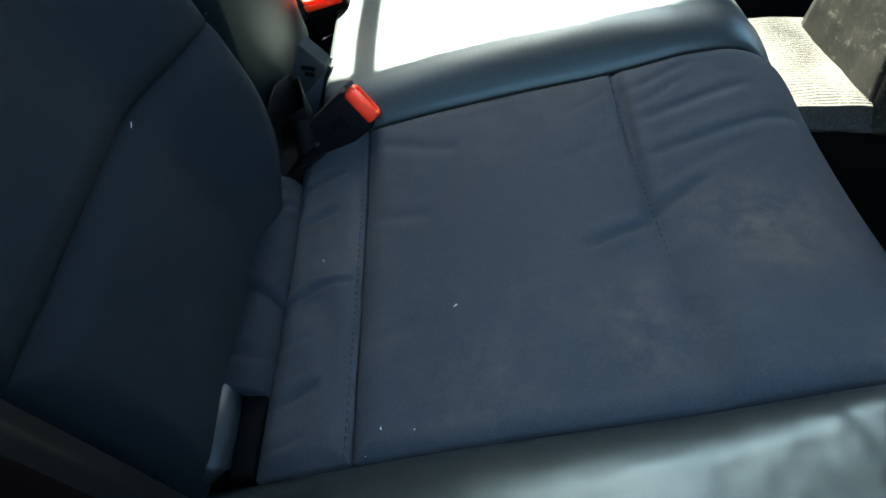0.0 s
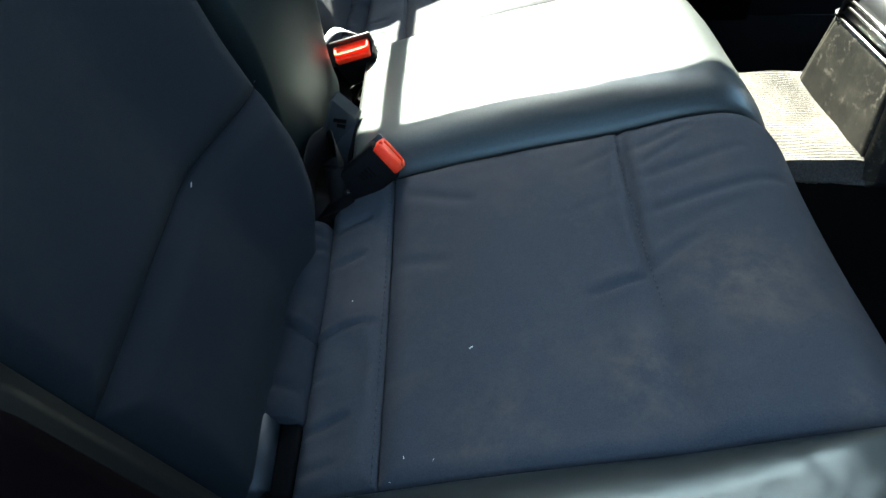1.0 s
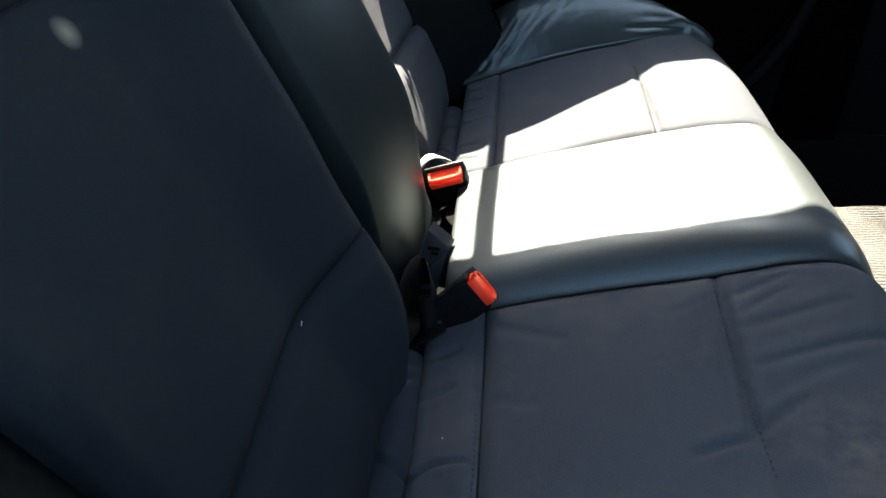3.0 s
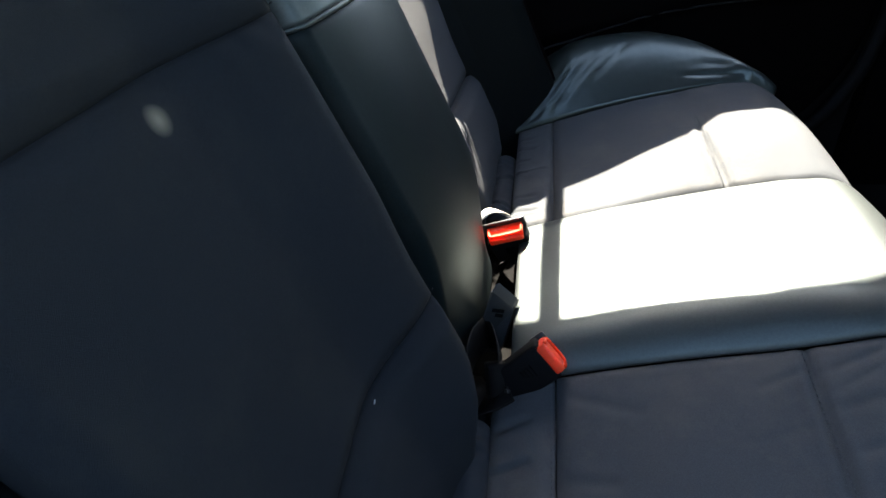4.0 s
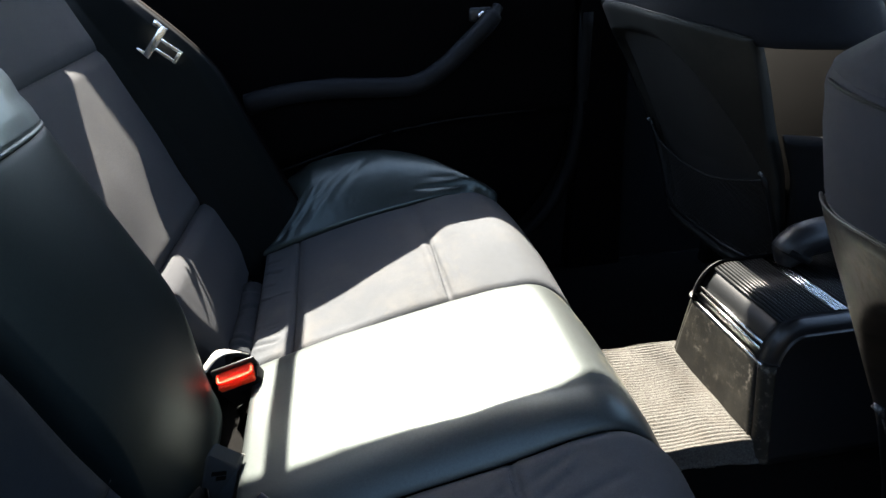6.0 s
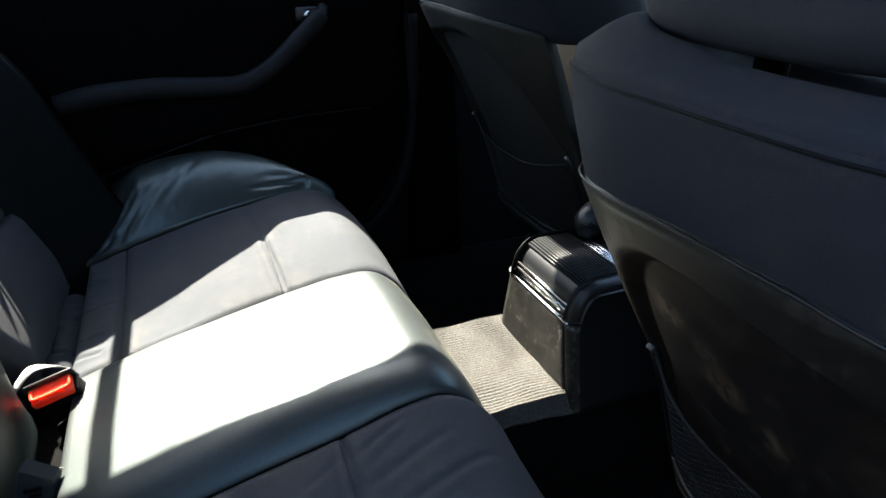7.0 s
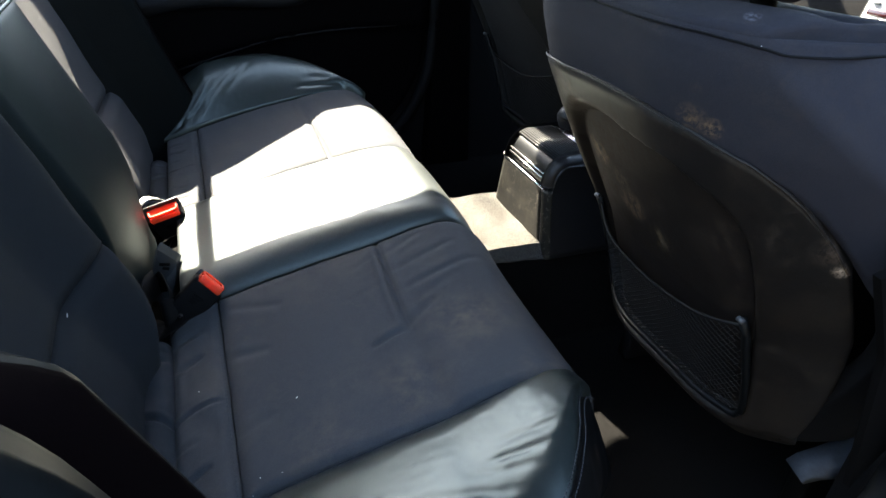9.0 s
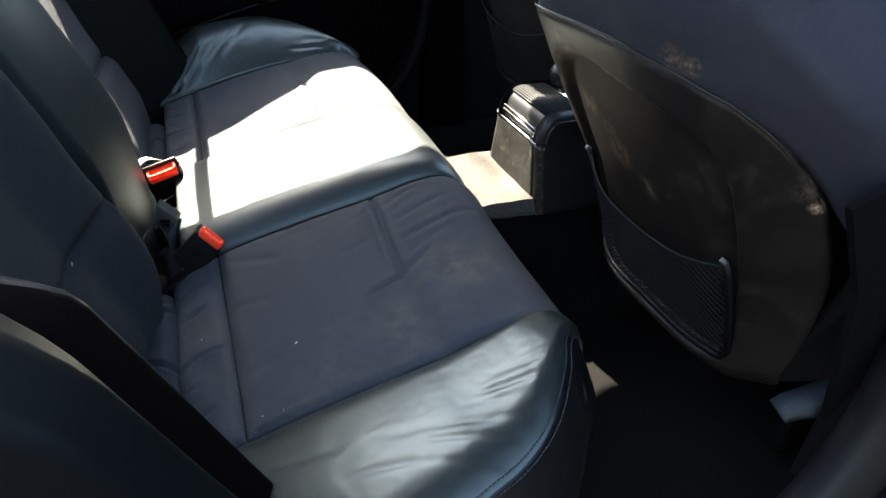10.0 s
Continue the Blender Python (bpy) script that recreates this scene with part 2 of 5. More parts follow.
def grid_bm(fn, nu, nv):
    bm = bmesh.new()
    v = [[bm.verts.new(fn(i / nu, j / nv)) for j in range(nv + 1)] for i in range(nu + 1)]
    for i in range(nu):
        for j in range(nv):
            bm.faces.new((v[i][j], v[i + 1][j], v[i + 1][j + 1], v[i][j + 1]))
    return bm, v


def pad_bm(surf, nu, nv, puff=0.006, edge=0.02, skirt=0.03, flip=1, extra=None):
    """A stuffed panel: surf(u, v) for u, v in 0..1; full in the middle and drawn in at its seams, with a skirt that closes it behind."""
    e = 1e-3
    lu = (surf(1, 0.5) - surf(0, 0.5)).length
    lv = (surf(0.5, 1) - surf(0.5, 0)).length

    def ease(k, n):
        # finer rows near the seams
        t = k / n
        return t + 0.35 * (-math.sin(2 * math.pi * t) / (2 * math.pi))

    us, vs = [ease(i, nu) for i in range(nu + 1)], [ease(j, nv) for j in range(nv + 1)]
    bm = bmesh.new()
    top, low = [], []
    for u in us:
        rt, rl = [], []
        for v in vs:
            p = surf(u, v)
            uu, vv = min(u, 1 - e), min(v, 1 - e)
            n = (surf(uu + e, vv) - surf(uu, vv)).cross(surf(uu, vv + e) - surf(uu, vv))
            n = (n.normalized() if n.length > 1e-12 else Vector((0, 0, 1))) * flip
            d = min(u * lu, (1 - u) * lu, v * lv, (1 - v) * lv)
            f = 1 - (1 - min(1, d / edge)) ** 2
            h = puff * f + (extra(p, d) if extra else 0.0)
            rt.append(bm.verts.new(p + n * h))
            border = u in (us[0], us[-1]) or v in (vs[0], vs[-1])
            rl.append(bm.verts.new(p - n * skirt) if border else None)
        top.append(rt)
        low.append(rl)
    for i in range(nu):
        for j in range(nv):
            bm.faces.new((top[i][j], top[i + 1][j], top[i + 1][j + 1], top[i][j + 1]))
    for i in range(nu):
        for j in (0, nv):
            bm.faces.new((top[i][j], top[i + 1][j], low[i + 1][j], low[i][j]))
    for j in range(nv):
        for i in (0, nu):
            bm.faces.new((top[i][j], top[i][j + 1], low[i][j + 1], low[i][j]))
    return bm


def box_bm(x0, x1, y0, y1, z0, z1, bevel=0.0, seg=2, bm=None):
    bm = bm or bmesh.new()
    got = bmesh.ops.create_cube(bm, size=1.0)["verts"]
    bmesh.ops.transform(bm, matrix=Matrix.LocRotScale(((x0 + x1) / 2, (y0 + y1) / 2, (z0 + z1) / 2), None, (x1 - x0, y1 - y0, z1 - z0)), verts=got)
    if bevel:
        edges = list({e for v in got for e in v.link_edges})
        bmesh.ops.bevel(bm, geom=edges, offset=bevel, segments=seg, affect="EDGES", profile=0.5)
    return bm


def tube_bm(points, radius, sides=8, bm=None, flat=1.0, up=Vector((0, 0, 1)), caps=True):
    """A rod or band along points; radius a number or a function of 0..1; flat squeezes it along up."""
    bm = bm or bmesh.new()
    pts = [Vector(p) for p in points]
    rings = []
    for i, p in enumerate(pts):
        d = (pts[min(i + 1, len(pts) - 1)] - pts[max(i - 1, 0)]).normalized()
        side = d.cross(up)
        side = side.normalized() if side.length > 1e-4 else d.orthogonal().normalized()
        nrm = side.cross(d)
        r = radius(i / (len(pts) - 1)) if callable(radius) else radius
        rings.append([bm.verts.new(p + side * r * math.cos(a) + nrm * r * flat * math.sin(a)) for a in (2 * math.pi * k / sides for k in range(sides))])
    for a, b in zip(rings, rings[1:]):
        for k in range(sides):
            bm.faces.new((a[k], a[(k + 1) % sides], b[(k + 1) % sides], b[k]))
    if caps:
        bm.faces.new(rings[0][::-1])
        bm.faces.new(rings[-1])
    return bm


def curve_pts(ctrl, n):
    """Catmull-Rom through control points."""
    c = [Vector(p) for p in ctrl]
    c = [2 * c[0] - c[1]] + c + [2 * c[-1] - c[-2]]
    out = []
    segs = len(c) - 3
    for k in range(n + 1):
        t = k / n * segs
        i = min(int(t), segs - 1)
        t -= i
        p0, p1, p2, p3 = c[i : i + 4]
        out.append(0.5 * ((2 * p1) + (p2 - p0) * t + (2 * p0 - 5 * p1 + 4 * p2 - p3) * t * t + (3 * p1 - p0 - 3 * p2 + p3) * t ** 3))
    return out


def slab_bm(outline, thick, bm=None):
    """A plate from an outline (list of points) extruded along the vector thick."""
    bm = bm or bmesh.new()
    a = [bm.verts.new(Vector(p)) for p in outline]
    b = [bm.verts.new(Vector(p) + Vector(thick)) for p in outline]
    bm.faces.new(a)
    bm.faces.new(b[::-1])
    for k in range(len(a)):
        bm.faces.new((a[k], a[(k + 1) % len(a)], b[(k + 1) % len(b)], b[k]))
    return bm


def stitches(name, pts, parent, length=0.004, gap=0.0025, radius=0.0006, lift=(0, 0, 0.001), mat=THREAD):
    """Short threads set along a seam."""
    bm = bmesh.new()
    pts = [Vector(p) + Vector(lift) for p in pts]
    run, nxt = 0.0, 0.0
    for a, b in zip(pts, pts[1:]):
        seg = (b - a).length
        while nxt < run + seg:
            d = (b - a).normalized()
            p = a + d * (nxt - run)
            tube_bm([p, p + d * length * 0.5 + Vector(lift) * 0.5, p + d * length], radius, 5, bm)
            nxt += length + gap
        run += seg
    return part(name, bm, mat, parent)


MID = 0.6535  # the car's middle line, y


def mirror(fn):
    def far(u, v):
        p = fn(u, v)
        return Vector((p.x, 2 * MID - p.y, p.z))
    return far


# ---- the car's body ----
ground = part("ground", box_bm(-400, 400, -400, 400, -0.6, -0.4), DIRT, shade=False)
tagged(ground, "dark asphalt ground under the car", "ground", kind="structure")

floor_ob = part("floor", grid_bm(lambda u, v: Vector((-0.2 + 2.0 * u, -0.01 + 1.42 * v, 0.005 * noise.noise(Vector((u * 9, v * 7, 0))))), 60, 50)[0], CARPET_SHADED)
tagged(floor_ob, "shaded carpeted footwell floor of the car", "floor", kind="structure")
under = part("floor_pan", box_bm(-1.2, 1.9, -0.09, 1.46, -0.12, -0.012, 0.01), PLASTIC)
tagged(under, "black floor pan under the carpet", "floor", kind="structure")


def tunnel_z(y):
    d = abs(y - MID)
    return 0.208 * (1 - smooth(0.098, 0.135, d)) + 0.003


def tunnel_pt(u, v):
    x, y = 0.1 + 0.9 * u, 0.44 + 0.427 * v
    rib = 0.0012 * math.sin(x * 700 + 2.5 * noise.noise(Vector((x * 9, y * 20, 0))))
    return Vector((x, y, tunnel_z(y) + 0.003 * noise.noise(Vector((x * 25, y * 25, 3))) + rib * (0.5 + noise.noise(Vector((x * 30, y * 14, 8))))))


tunnel = part("tunnel", grid_bm(lambda u, v: tunnel_pt(u, v) - Vector((0, 0, 0.004)), 60, 60)[0], CARPET_SHADED)
tagged(tunnel, "shaded carpet over the raised transmission tunnel", "carpet", kind="structure")



def strip_pt(u, v):
    ragged = 0.0008 * noise.noise(Vector((u * 60, 0, 5)))
    y = 0.545 + ragged + 0.230 * v
    x = 0.30 + 0.225 * u
    rib = 0.0012 * math.sin(y * 1150 + 5.0 * noise.noise(Vector((x * 16, y * 12, 0))) + 30 * x)
    fold = 0.022 * (1 - smooth(0.0, 0.055, v)) + 0.022 * smooth(0.95, 1.0, v)
    return Vector((x, y, 0.2195 - fold + 0.003 * noise.noise(Vector((x * 22, y * 22, 3))) + rib * (0.45 + 0.4 * noise.noise(Vector((x * 26, y * 12, 8))))))


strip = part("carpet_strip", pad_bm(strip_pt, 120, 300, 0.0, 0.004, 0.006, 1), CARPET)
tagged(strip, "pale grey ribbed carpet strip over the tunnel", "carpet", kind="structure")


# far side: slanted window plane with its sill, rail, pillars and divider
def side(x, z, out=0.0):
    """A point of the far side's slanted window plane."""
    return Vector((x, 1.40 - 0.47 * (z - 0.72) + out, z))


def belt_z(x):
    return 0.742 - 0.02 * x - 0.36 * max(0, x - 0.12)


def side_plate(name, outline, label, mat=PLASTIC, thick=0.03):
    ob = part(name, slab_bm([side(x, z) for x, z in outline], (0, thick, 0.47 * thick)), mat, shade=False)
    return tagged(ob, label, "trim", kind="structure")


side_plate("trim_sill", [(-1.2, 0.58), (1.9, 0.58), (1.9, 0.60), (0.5, 0.62), (0.3, belt_z(0.3)), (0.2, belt_z(0.2)), (0.1, belt_z(0.1)), (-0.4, belt_z(-0.4)), (-1.2, 0.79)], "black trim along the window sill", DULL)
RAIL = [(-1.2, 0.86), (-0.50, 0.895), (-0.143, 0.998), (0.06, 1.036), (0.15, 1.044), (0.38, 1.004), (0.9, 1.0), (1.15, 0.98), (1.9, 0.72), (1.9, 0.78), (1.15, 1.05), (1.0, 1.16), (-1.2, 1.16)]
side_plate("trim_rail", RAIL, "roof rail trim above the side windows", HEADLINER)
side_plate("trim_pillar", [(0.52, 0.6), (0.66, 0.6), (0.58, 1.10), (0.46, 1.10)], "dark pillar trim between the doors", DULL, thick=0.05)
side_plate("trim_divider", [(-0.122, 0.72), (-0.094, 0.72), (-0.146, 1.02), (-0.174, 1.02)], "black bar dividing the rear door window", thick=0.012)
side_plate("trim_rear_pillar", [(-1.2, 0.6), (-0.236, 0.716), (-0.356, 0.948), (-0.372, 0.98), (-1.2, 0.98)], "dark rear pillar trim", HEADLINER, thick=0.02)
roof = part("ceiling", slab_bm([(1.05, 0.10, 1.10), (1.05, 1.25, 1.10), (-0.28, 1.25, 1.10), (-0.345, 1.0, 1.10), (-0.43, 0.72, 1.10), (-0.47, 0.4, 1.10), (-0.42, 0.10, 1.10)], (0, 0, 0.05)), HEADLINER, shade=False)
tagged(roof, "pale headliner under the roof", "ceiling", kind="structure")

# near side: rear quarter, sill, centre pillar and closed front door round the open doorway
near_parts = [
    ("wall_quarter", [(-1.2, -0.12), (-0.42, -0.12), (-0.42, 0.55), (-0.50, 0.80), (-0.42, 1.12), (-1.2, 1.12)], -0.02, 0.06, PAINT, "dark painted rear quarter of the body"),
    ("wall_front_door", [(0.84, -0.12), (1.9, -0.12), (1.9, 0.66), (0.78, 0.70)], -0.05, 0.05, PAINT, "closed front door of the car"),
]
for nm, outline, y, th, mat, lab in near_parts:
    tagged(part(nm, slab_bm([(x, y, z) for x, z in outline], (0, th, 0)), mat, shade=False), lab, "wall", kind="structure")
rail = part("trim_door_rail", box_bm(-1.2, 1.6, 0.07, 0.15, 1.09, 1.15, 0.015), HEADLINER)
tagged(rail, "roof rail above the open doorway", "trim", kind="structure")
pillar = part("pillar", slab_bm([(0.70, -0.02, 0.0), (0.86, -0.02, 0.0), (0.80, -0.02, 0.7), (0.74, 0.06, 1.12), (0.62, 0.06, 1.12), (0.67, -0.02, 0.7)], (0, 0.06, 0)), DULL, shade=False)
tagged(pillar, "black centre pillar trim beside the doorway", "pillar", kind="structure")
sill = part("trim_door_sill", tube_bm(curve_pts([(-0.10, -0.095, 0.00), (0.2, -0.095, 0.01), (0.40, -0.09, 0.05), (0.52, -0.08, 0.12), (0.590, -0.07, 0.24), (0.608, -0.06, 0.36), (0.615, -0.05, 0.55), (0.63, -0.03, 0.72)], 70), 0.034, 18), SEAL)
tagged(sill, "rounded rubber seal and sill round the doorway", "trim", kind="structure")

# front and rear ends
cowl = part("wall_cowl", box_bm(1.70, 1.78, -0.05, 1.42, -0.1, 0.62, 0.02), PLASTIC)
tagged(cowl, "black bulkhead under the windscreen", "wall", kind="structure")
shelf = part("parcel_shelf", box_bm(-1.15, -0.375, 0.02, 1.29, 0.655, 0.675, 0.004), HEADLINER)
tagged(shelf, "grey parcel shelf behind the rear seat", "shelf", kind="structure")
bulk = part("wall_rear", box_bm(-0.75, -0.70, -0.02, 1.40, -0.1, 0.655), PLASTIC, shade=False)
tagged(bulk, "black bulkhead behind the rear seat", "wall", kind="structure")


# ---- far doors ----
def door_skin(u, v):
    x, z = -0.30 + 0.885 * u, 0.04 + 0.68 * v
    lo = 0.30 * (max(0.0, 0.40 - z) / 0.40) ** 2.2 * smooth(0.1, 0.9, u)
    crease = 0.36 + 0.2 * x if x < 0.3 else 0.42 - 0.0 * x
    y = 1.405 - 0.016 * smooth(crease - 0.012, crease, z) + 0.012 * smooth(crease, crease + 0.14, z)
    return Vector((x - lo * u, y, z))


door = thing("car_door", "black vinyl rear car door panel with a padded pull handle", "car door", (0.15, 1.405, 0.0))
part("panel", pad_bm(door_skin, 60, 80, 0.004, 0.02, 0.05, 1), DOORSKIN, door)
arm = [(-0.12, 1.375, 0.475), (-0.05, 1.365, 0.492), (0.05, 1.36, 0.500), (0.15, 1.36, 0.496), (0.22, 1.36, 0.497), (0.28, 1.362, 0.525), (0.34, 1.365, 0.575), (0.385, 1.37, 0.615), (0.405, 1.385, 0.640)]
handle = part("pull_handle", tube_bm(curve_pts(arm, 60), lambda t: 0.022 - 0.004 * t if t < 0.93 else 0.018 * (1.6 - t), 16, flat=1.0), HANDLE, door, "padded grey-black pull handle")
part("crease_trim", tube_bm(curve_pts([(-0.16, 1.392, 0.300), (0.0, 1.389, 0.346), (0.10, 1.388, 0.376), (0.18, 1.388, 0.395), (0.32, 1.389, 0.411), (0.50, 1.391, 0.419)], 40), 0.0022, 8), HANDLE, door, "sewn edge along the door panel")
part("latch_recess", box_bm(0.345, 0.395, 1.382, 1.396, 0.612, 0.640, 0.006), PLASTIC, door)
part("latch_lever", tube_bm([(0.362, 1.384, 0.618), (0.366, 1.376, 0.626), (0.372, 1.378, 0.632)], 0.005, 8), METAL, door, "small chrome latch lever")

frame_pts = [(0.30, 1.425, 0.055), (0.42, 1.42, 0.075), (0.52, 1.415, 0.13), (0.585, 1.41, 0.24), (0.61, 1.405, 0.38), (0.605, 1.40, 0.62)]
seal = part("trim_door_seal", tube_bm(curve_pts(frame_pts, 40), 0.016, 10), DULL)
tagged(seal, "black rubber seal round the far doorway", "trim", kind="structure")
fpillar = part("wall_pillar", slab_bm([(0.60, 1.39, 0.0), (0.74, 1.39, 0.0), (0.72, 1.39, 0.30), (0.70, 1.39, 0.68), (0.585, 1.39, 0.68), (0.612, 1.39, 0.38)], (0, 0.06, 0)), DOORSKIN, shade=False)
tagged(fpillar, "dark brown centre pillar trim", "pillar", kind="structure")
outer = part("wall_side", box_bm(-1.2, 1.8, 1.44, 1.47, -0.1, 0.66), DULL, shade=False)
tagged(outer, "outer skin of the car's far side", "wall", kind="structure")

# the opened rear door, swung out from the centre pillar
open_door = thing("car_door", "open dark-painted rear car door swung out from the doorway", "car door", (0.80, -0.08, 0.0))
DIR = Vector((0.25, -0.97, 0)).normalized()
hinge = Vector((0.78, -0.09, 0))
door_pt = lambda s, z: hinge + DIR * s + Vector((0, 0, z))
part("panel", slab_bm([door_pt(0, -0.1), door_pt(0.62, -0.1), door_pt(0.80, 0.12), door_pt(0.92, 0.40), door_pt(0.95, 0.70), door_pt(0, 0.70)], (0.06, 0.015, 0)), DOORSKIN, open_door, shade=False)
for k, (pts, r) in enumerate(((((0, 0.70), (0.06, 1.08), (0.55, 1.12), (0.80, 1.0), (0.95, 0.70)), 0.022),)):
    part("window_frame", tube_bm(curve_pts([door_pt(*p) + Vector((0.03, 0, 0)) for p in pts], 40), r, 10), DULL, open_door)
part("armrest", tube_bm([door_pt(0.15, 0.48) - Vector((0.03, 0, 0)), door_pt(0.4, 0.47) - Vector((0.04, 0, 0)), door_pt(0.65, 0.50) - Vector((0.03, 0, 0))], 0.03, 12), HANDLE, open_door)

# unseen screen, added to keep low sky light out of the doorway
fence = part("wall_fence", box_bm(-5, 6, -1.75, -1.70, -0.42, 1.35, 0.01), SKY_SCREEN)
tagged(fence, "unseen dark screen added beside the car against low sky light", "fence", kind="structure")


# ---- rear bench cushion ----
R_FRONT = 0.085
EDGE_N, EDGE_F = 0.160, 0.125  # inner seams of the near and the far bolster


def seat_line(u):
    """The cushion's side view: x and z of the middle of an outer place, u metres from the crease."""
    pts = ((-0.18, 0.190), (-0.105, 0.208), (-0.04, 0.229), (0.03, 0.249), (0.11, 0.268), (0.19, 0.284), (0.25, 0.294), (0.29, 0.297))
    if u <= 0.29:
        for (a, za), (b, zb) in zip(pts, pts[1:]):
            if u <= b:
                return u, za + (zb - za) * (u - a) / (b - a)
    phi = (u - 0.29) / R_FRONT
    if phi < 1.75:
        return 0.29 + R_FRONT * math.sin(phi), 0.297 - R_FRONT * (1 - math.cos(phi))
    over = u - 0.29 - 1.75 * R_FRONT
    return 0.29 + R_FRONT * math.sin(1.75) - 0.18 * over, 0.297 - R_FRONT * (1 - math.cos(1.75)) - 0.98 * over


OUT_LINE = curve_pts([(-0.22, -0.080, 0), (0.0, -0.078, 0), (0.08, -0.068, 0), (0.131, -0.053, 0), (0.178, -0.034, 0), (0.219, -0.004, 0), (0.259, 0.045, 0), (0.284, 0.084, 0), (0.306, 0.112, 0), (0.328, 0.132, 0), (0.345, 0.142, 0), (0.37, 0.146, 0)], 140)


def bolster_out(u):
    """Outer edge of the near leather bolster."""
    for a, b in zip(OUT_LINE, OUT_LINE[1:]):
        if u <= b.x:
            return a.y + (b.y - a.y) * (u - a.x) / (b.x - a.x)
    return 0.146


def bolster_rise(u, far=False):
    pts = ((-0.2, -0.02), (-0.14, 0.009), (-0.10, 0.043), (-0.054, 0.078), (-0.004, 0.096), (0.06, 0.093), (0.14, 0.083), (0.22, 0.057), (0.30, 0.026), (0.5, 0.004)) if far else ((-0.2, 0.050), (-0.10, 0.062), (-0.02, 0.074), (0.06, 0.078), (0.14, 0.070), (0.22, 0.048), (0.30, 0.016), (0.5, 0.004))
    for (a, ha), (b, hb) in zip(pts, pts[1:]):
        if u <= b:
            return ha + (hb - ha) * (u - a) / (b - a)
    return 0.004


def seat_rise(u, y):
    """How far the cushion stands above that line, across the car."""
    far = y > MID
    if far:
        y = 2 * MID - y
    edge = EDGE_F if far else EDGE_N
    front = 0.0 if far else 0.012 * smooth(0.15, 0.28, u) * (1 - smooth(0.29, 0.36, u))
    if y < edge:
        w = (edge - y) / (edge - min(bolster_out(u), edge - 0.010))
        if far:
            return 0.018 + bolster_rise(u, True) * (math.sin(min(1.0, w * 1.3) * math.pi / 2) - 0.22 * max(0, w - 0.7) / 0.3)
        return front + (0.016 + bolster_rise(u) * 0.78) * (1 - smooth(0.26, 0.35, u)) * (1.3 * w - 0.3 * w * w)
    if not far and y < 0.31:
        return front * (0.31 - y) / 0.154
    if y < 0.50:
        k = ((y - 0.31) / 0.19) ** 2
        crown = (0.014 + 0.09 * max(0.0, u + 0.03)) if far else 0.0
        return 0.018 * k + min(0.034, crown) * (1 - k) + (0.0 if far else 0.011 * smooth(0.17, 0.29, u) * (1 - smooth(0.31, 0.38, u)) * smooth(0.30, 0.50, y))
    lift = 0.0 if far else 0.011 * smooth(0.17, 0.29, u) * (1 - smooth(0.31, 0.38, u)) * (1 - smooth(0.50, 0.556, y))
    q = min(1.0, max(0.0, (y - 0.495) / 0.054))
    return 0.016 + lift + 0.027 * (1 - (1 - q) ** 2.2) + 0.004 * (1 - ((y - MID) / 0.11) ** 2)


def seat(u, y):
    x, z = seat_line(u)
    k = 1 - 0.8 * smooth(0.30, 0.42, u)
    r = seat_rise(u, y)
    return Vector((x + r * (1 - k) * (0.6 if y < 0.5 or y > 2 * MID - 0.5 else 0.12), y, z + r * k))


def patch(u0, u1, y0, y1):
    return lambda a, b: seat(u0 + (u1 - u0) * a, y0 + (y1 - y0) * b)


def folds(scale, stretch, amount, seed):
    def f(p, d):
        q = Vector((p.x * scale * stretch[0], p.y * scale * stretch[1], p.z * scale * 0.5 + seed * 7.3))
        return amount * noise.noise(q) * min(1, d / 0.02)
    return f


def dent(p, a, b, width, depth, soft=0.03):
    """A crease along the line a-b (x, y): a narrow valley that fades out at its ends."""
    ax, ay = a
    bx, by = b
    dx, dy = bx - ax, by - ay
    ll = dx * dx + dy * dy
    t = ((p.x - ax) * dx + (p.y - ay) * dy) / ll
    tc = min(1.0, max(0.0, t))
    d = math.hypot(p.x - ax - tc * dx, p.y - ay - tc * dy)
    over = (abs(t - tc)) * math.sqrt(ll)
    k = math.exp(-((d / width) ** 2)) * (1 - abs(2 * tc - 1) ** 5)
    return -depth * k + 0.45 * depth * math.exp(-(((d - 2.2 * width) / (1.4 * width)) ** 2)) * (1 - abs(2 * tc - 1) ** 2) * (over < 1e-6)


def creases(lines, base):
    def f(p, d):
        y = p.y if p.y < MID else 2 * MID - p.y
        q = Vector((p.x, y, p.z))
        return base(p, d) + sum(dent(q, *ln) for ln in lines)
    return f


U_END = 0.29 + 1.75 * R_FRONT + 0.11


def bolster(a, b, far=False):
    u = -0.15 + 0.505 * a
    edge = EDGE_F if far else EDGE_N
    y1 = min(bolster_out(u), edge - 0.010)
    y = edge + (y1 - edge) * b
    return seat(u, 2 * MID - y if far else y)


def bolster_side(a, b, far=False):
    """The leather below the bolster's outer seam, swelling out over the front corner."""
    u = -0.15 + 0.56 * a
    um = min(u, 0.352)
    y = min(bolster_out(um), (EDGE_F if far else EDGE_N) - 0.010)
    top = seat(um, 2 * MID - y if far else y)
    run = max(0.0, u - 0.352)
    fwd = smooth(0.10, 0.34, u)
    out = (0.030 + 0.020 * fwd) * math.sin(min(1.0, b * 1.7) * math.pi / 2) ** 1.3 * (1 - 0.5 * max(0.0, b - 0.45))
    side_y = -out * (1 - 0.62 * fwd) + run * 0.5
    return top + Vector((out * 0.92 * fwd - run * 0.15, -side_y if far else side_y, -0.27 * b - run * 0.95 * (1 - b)))


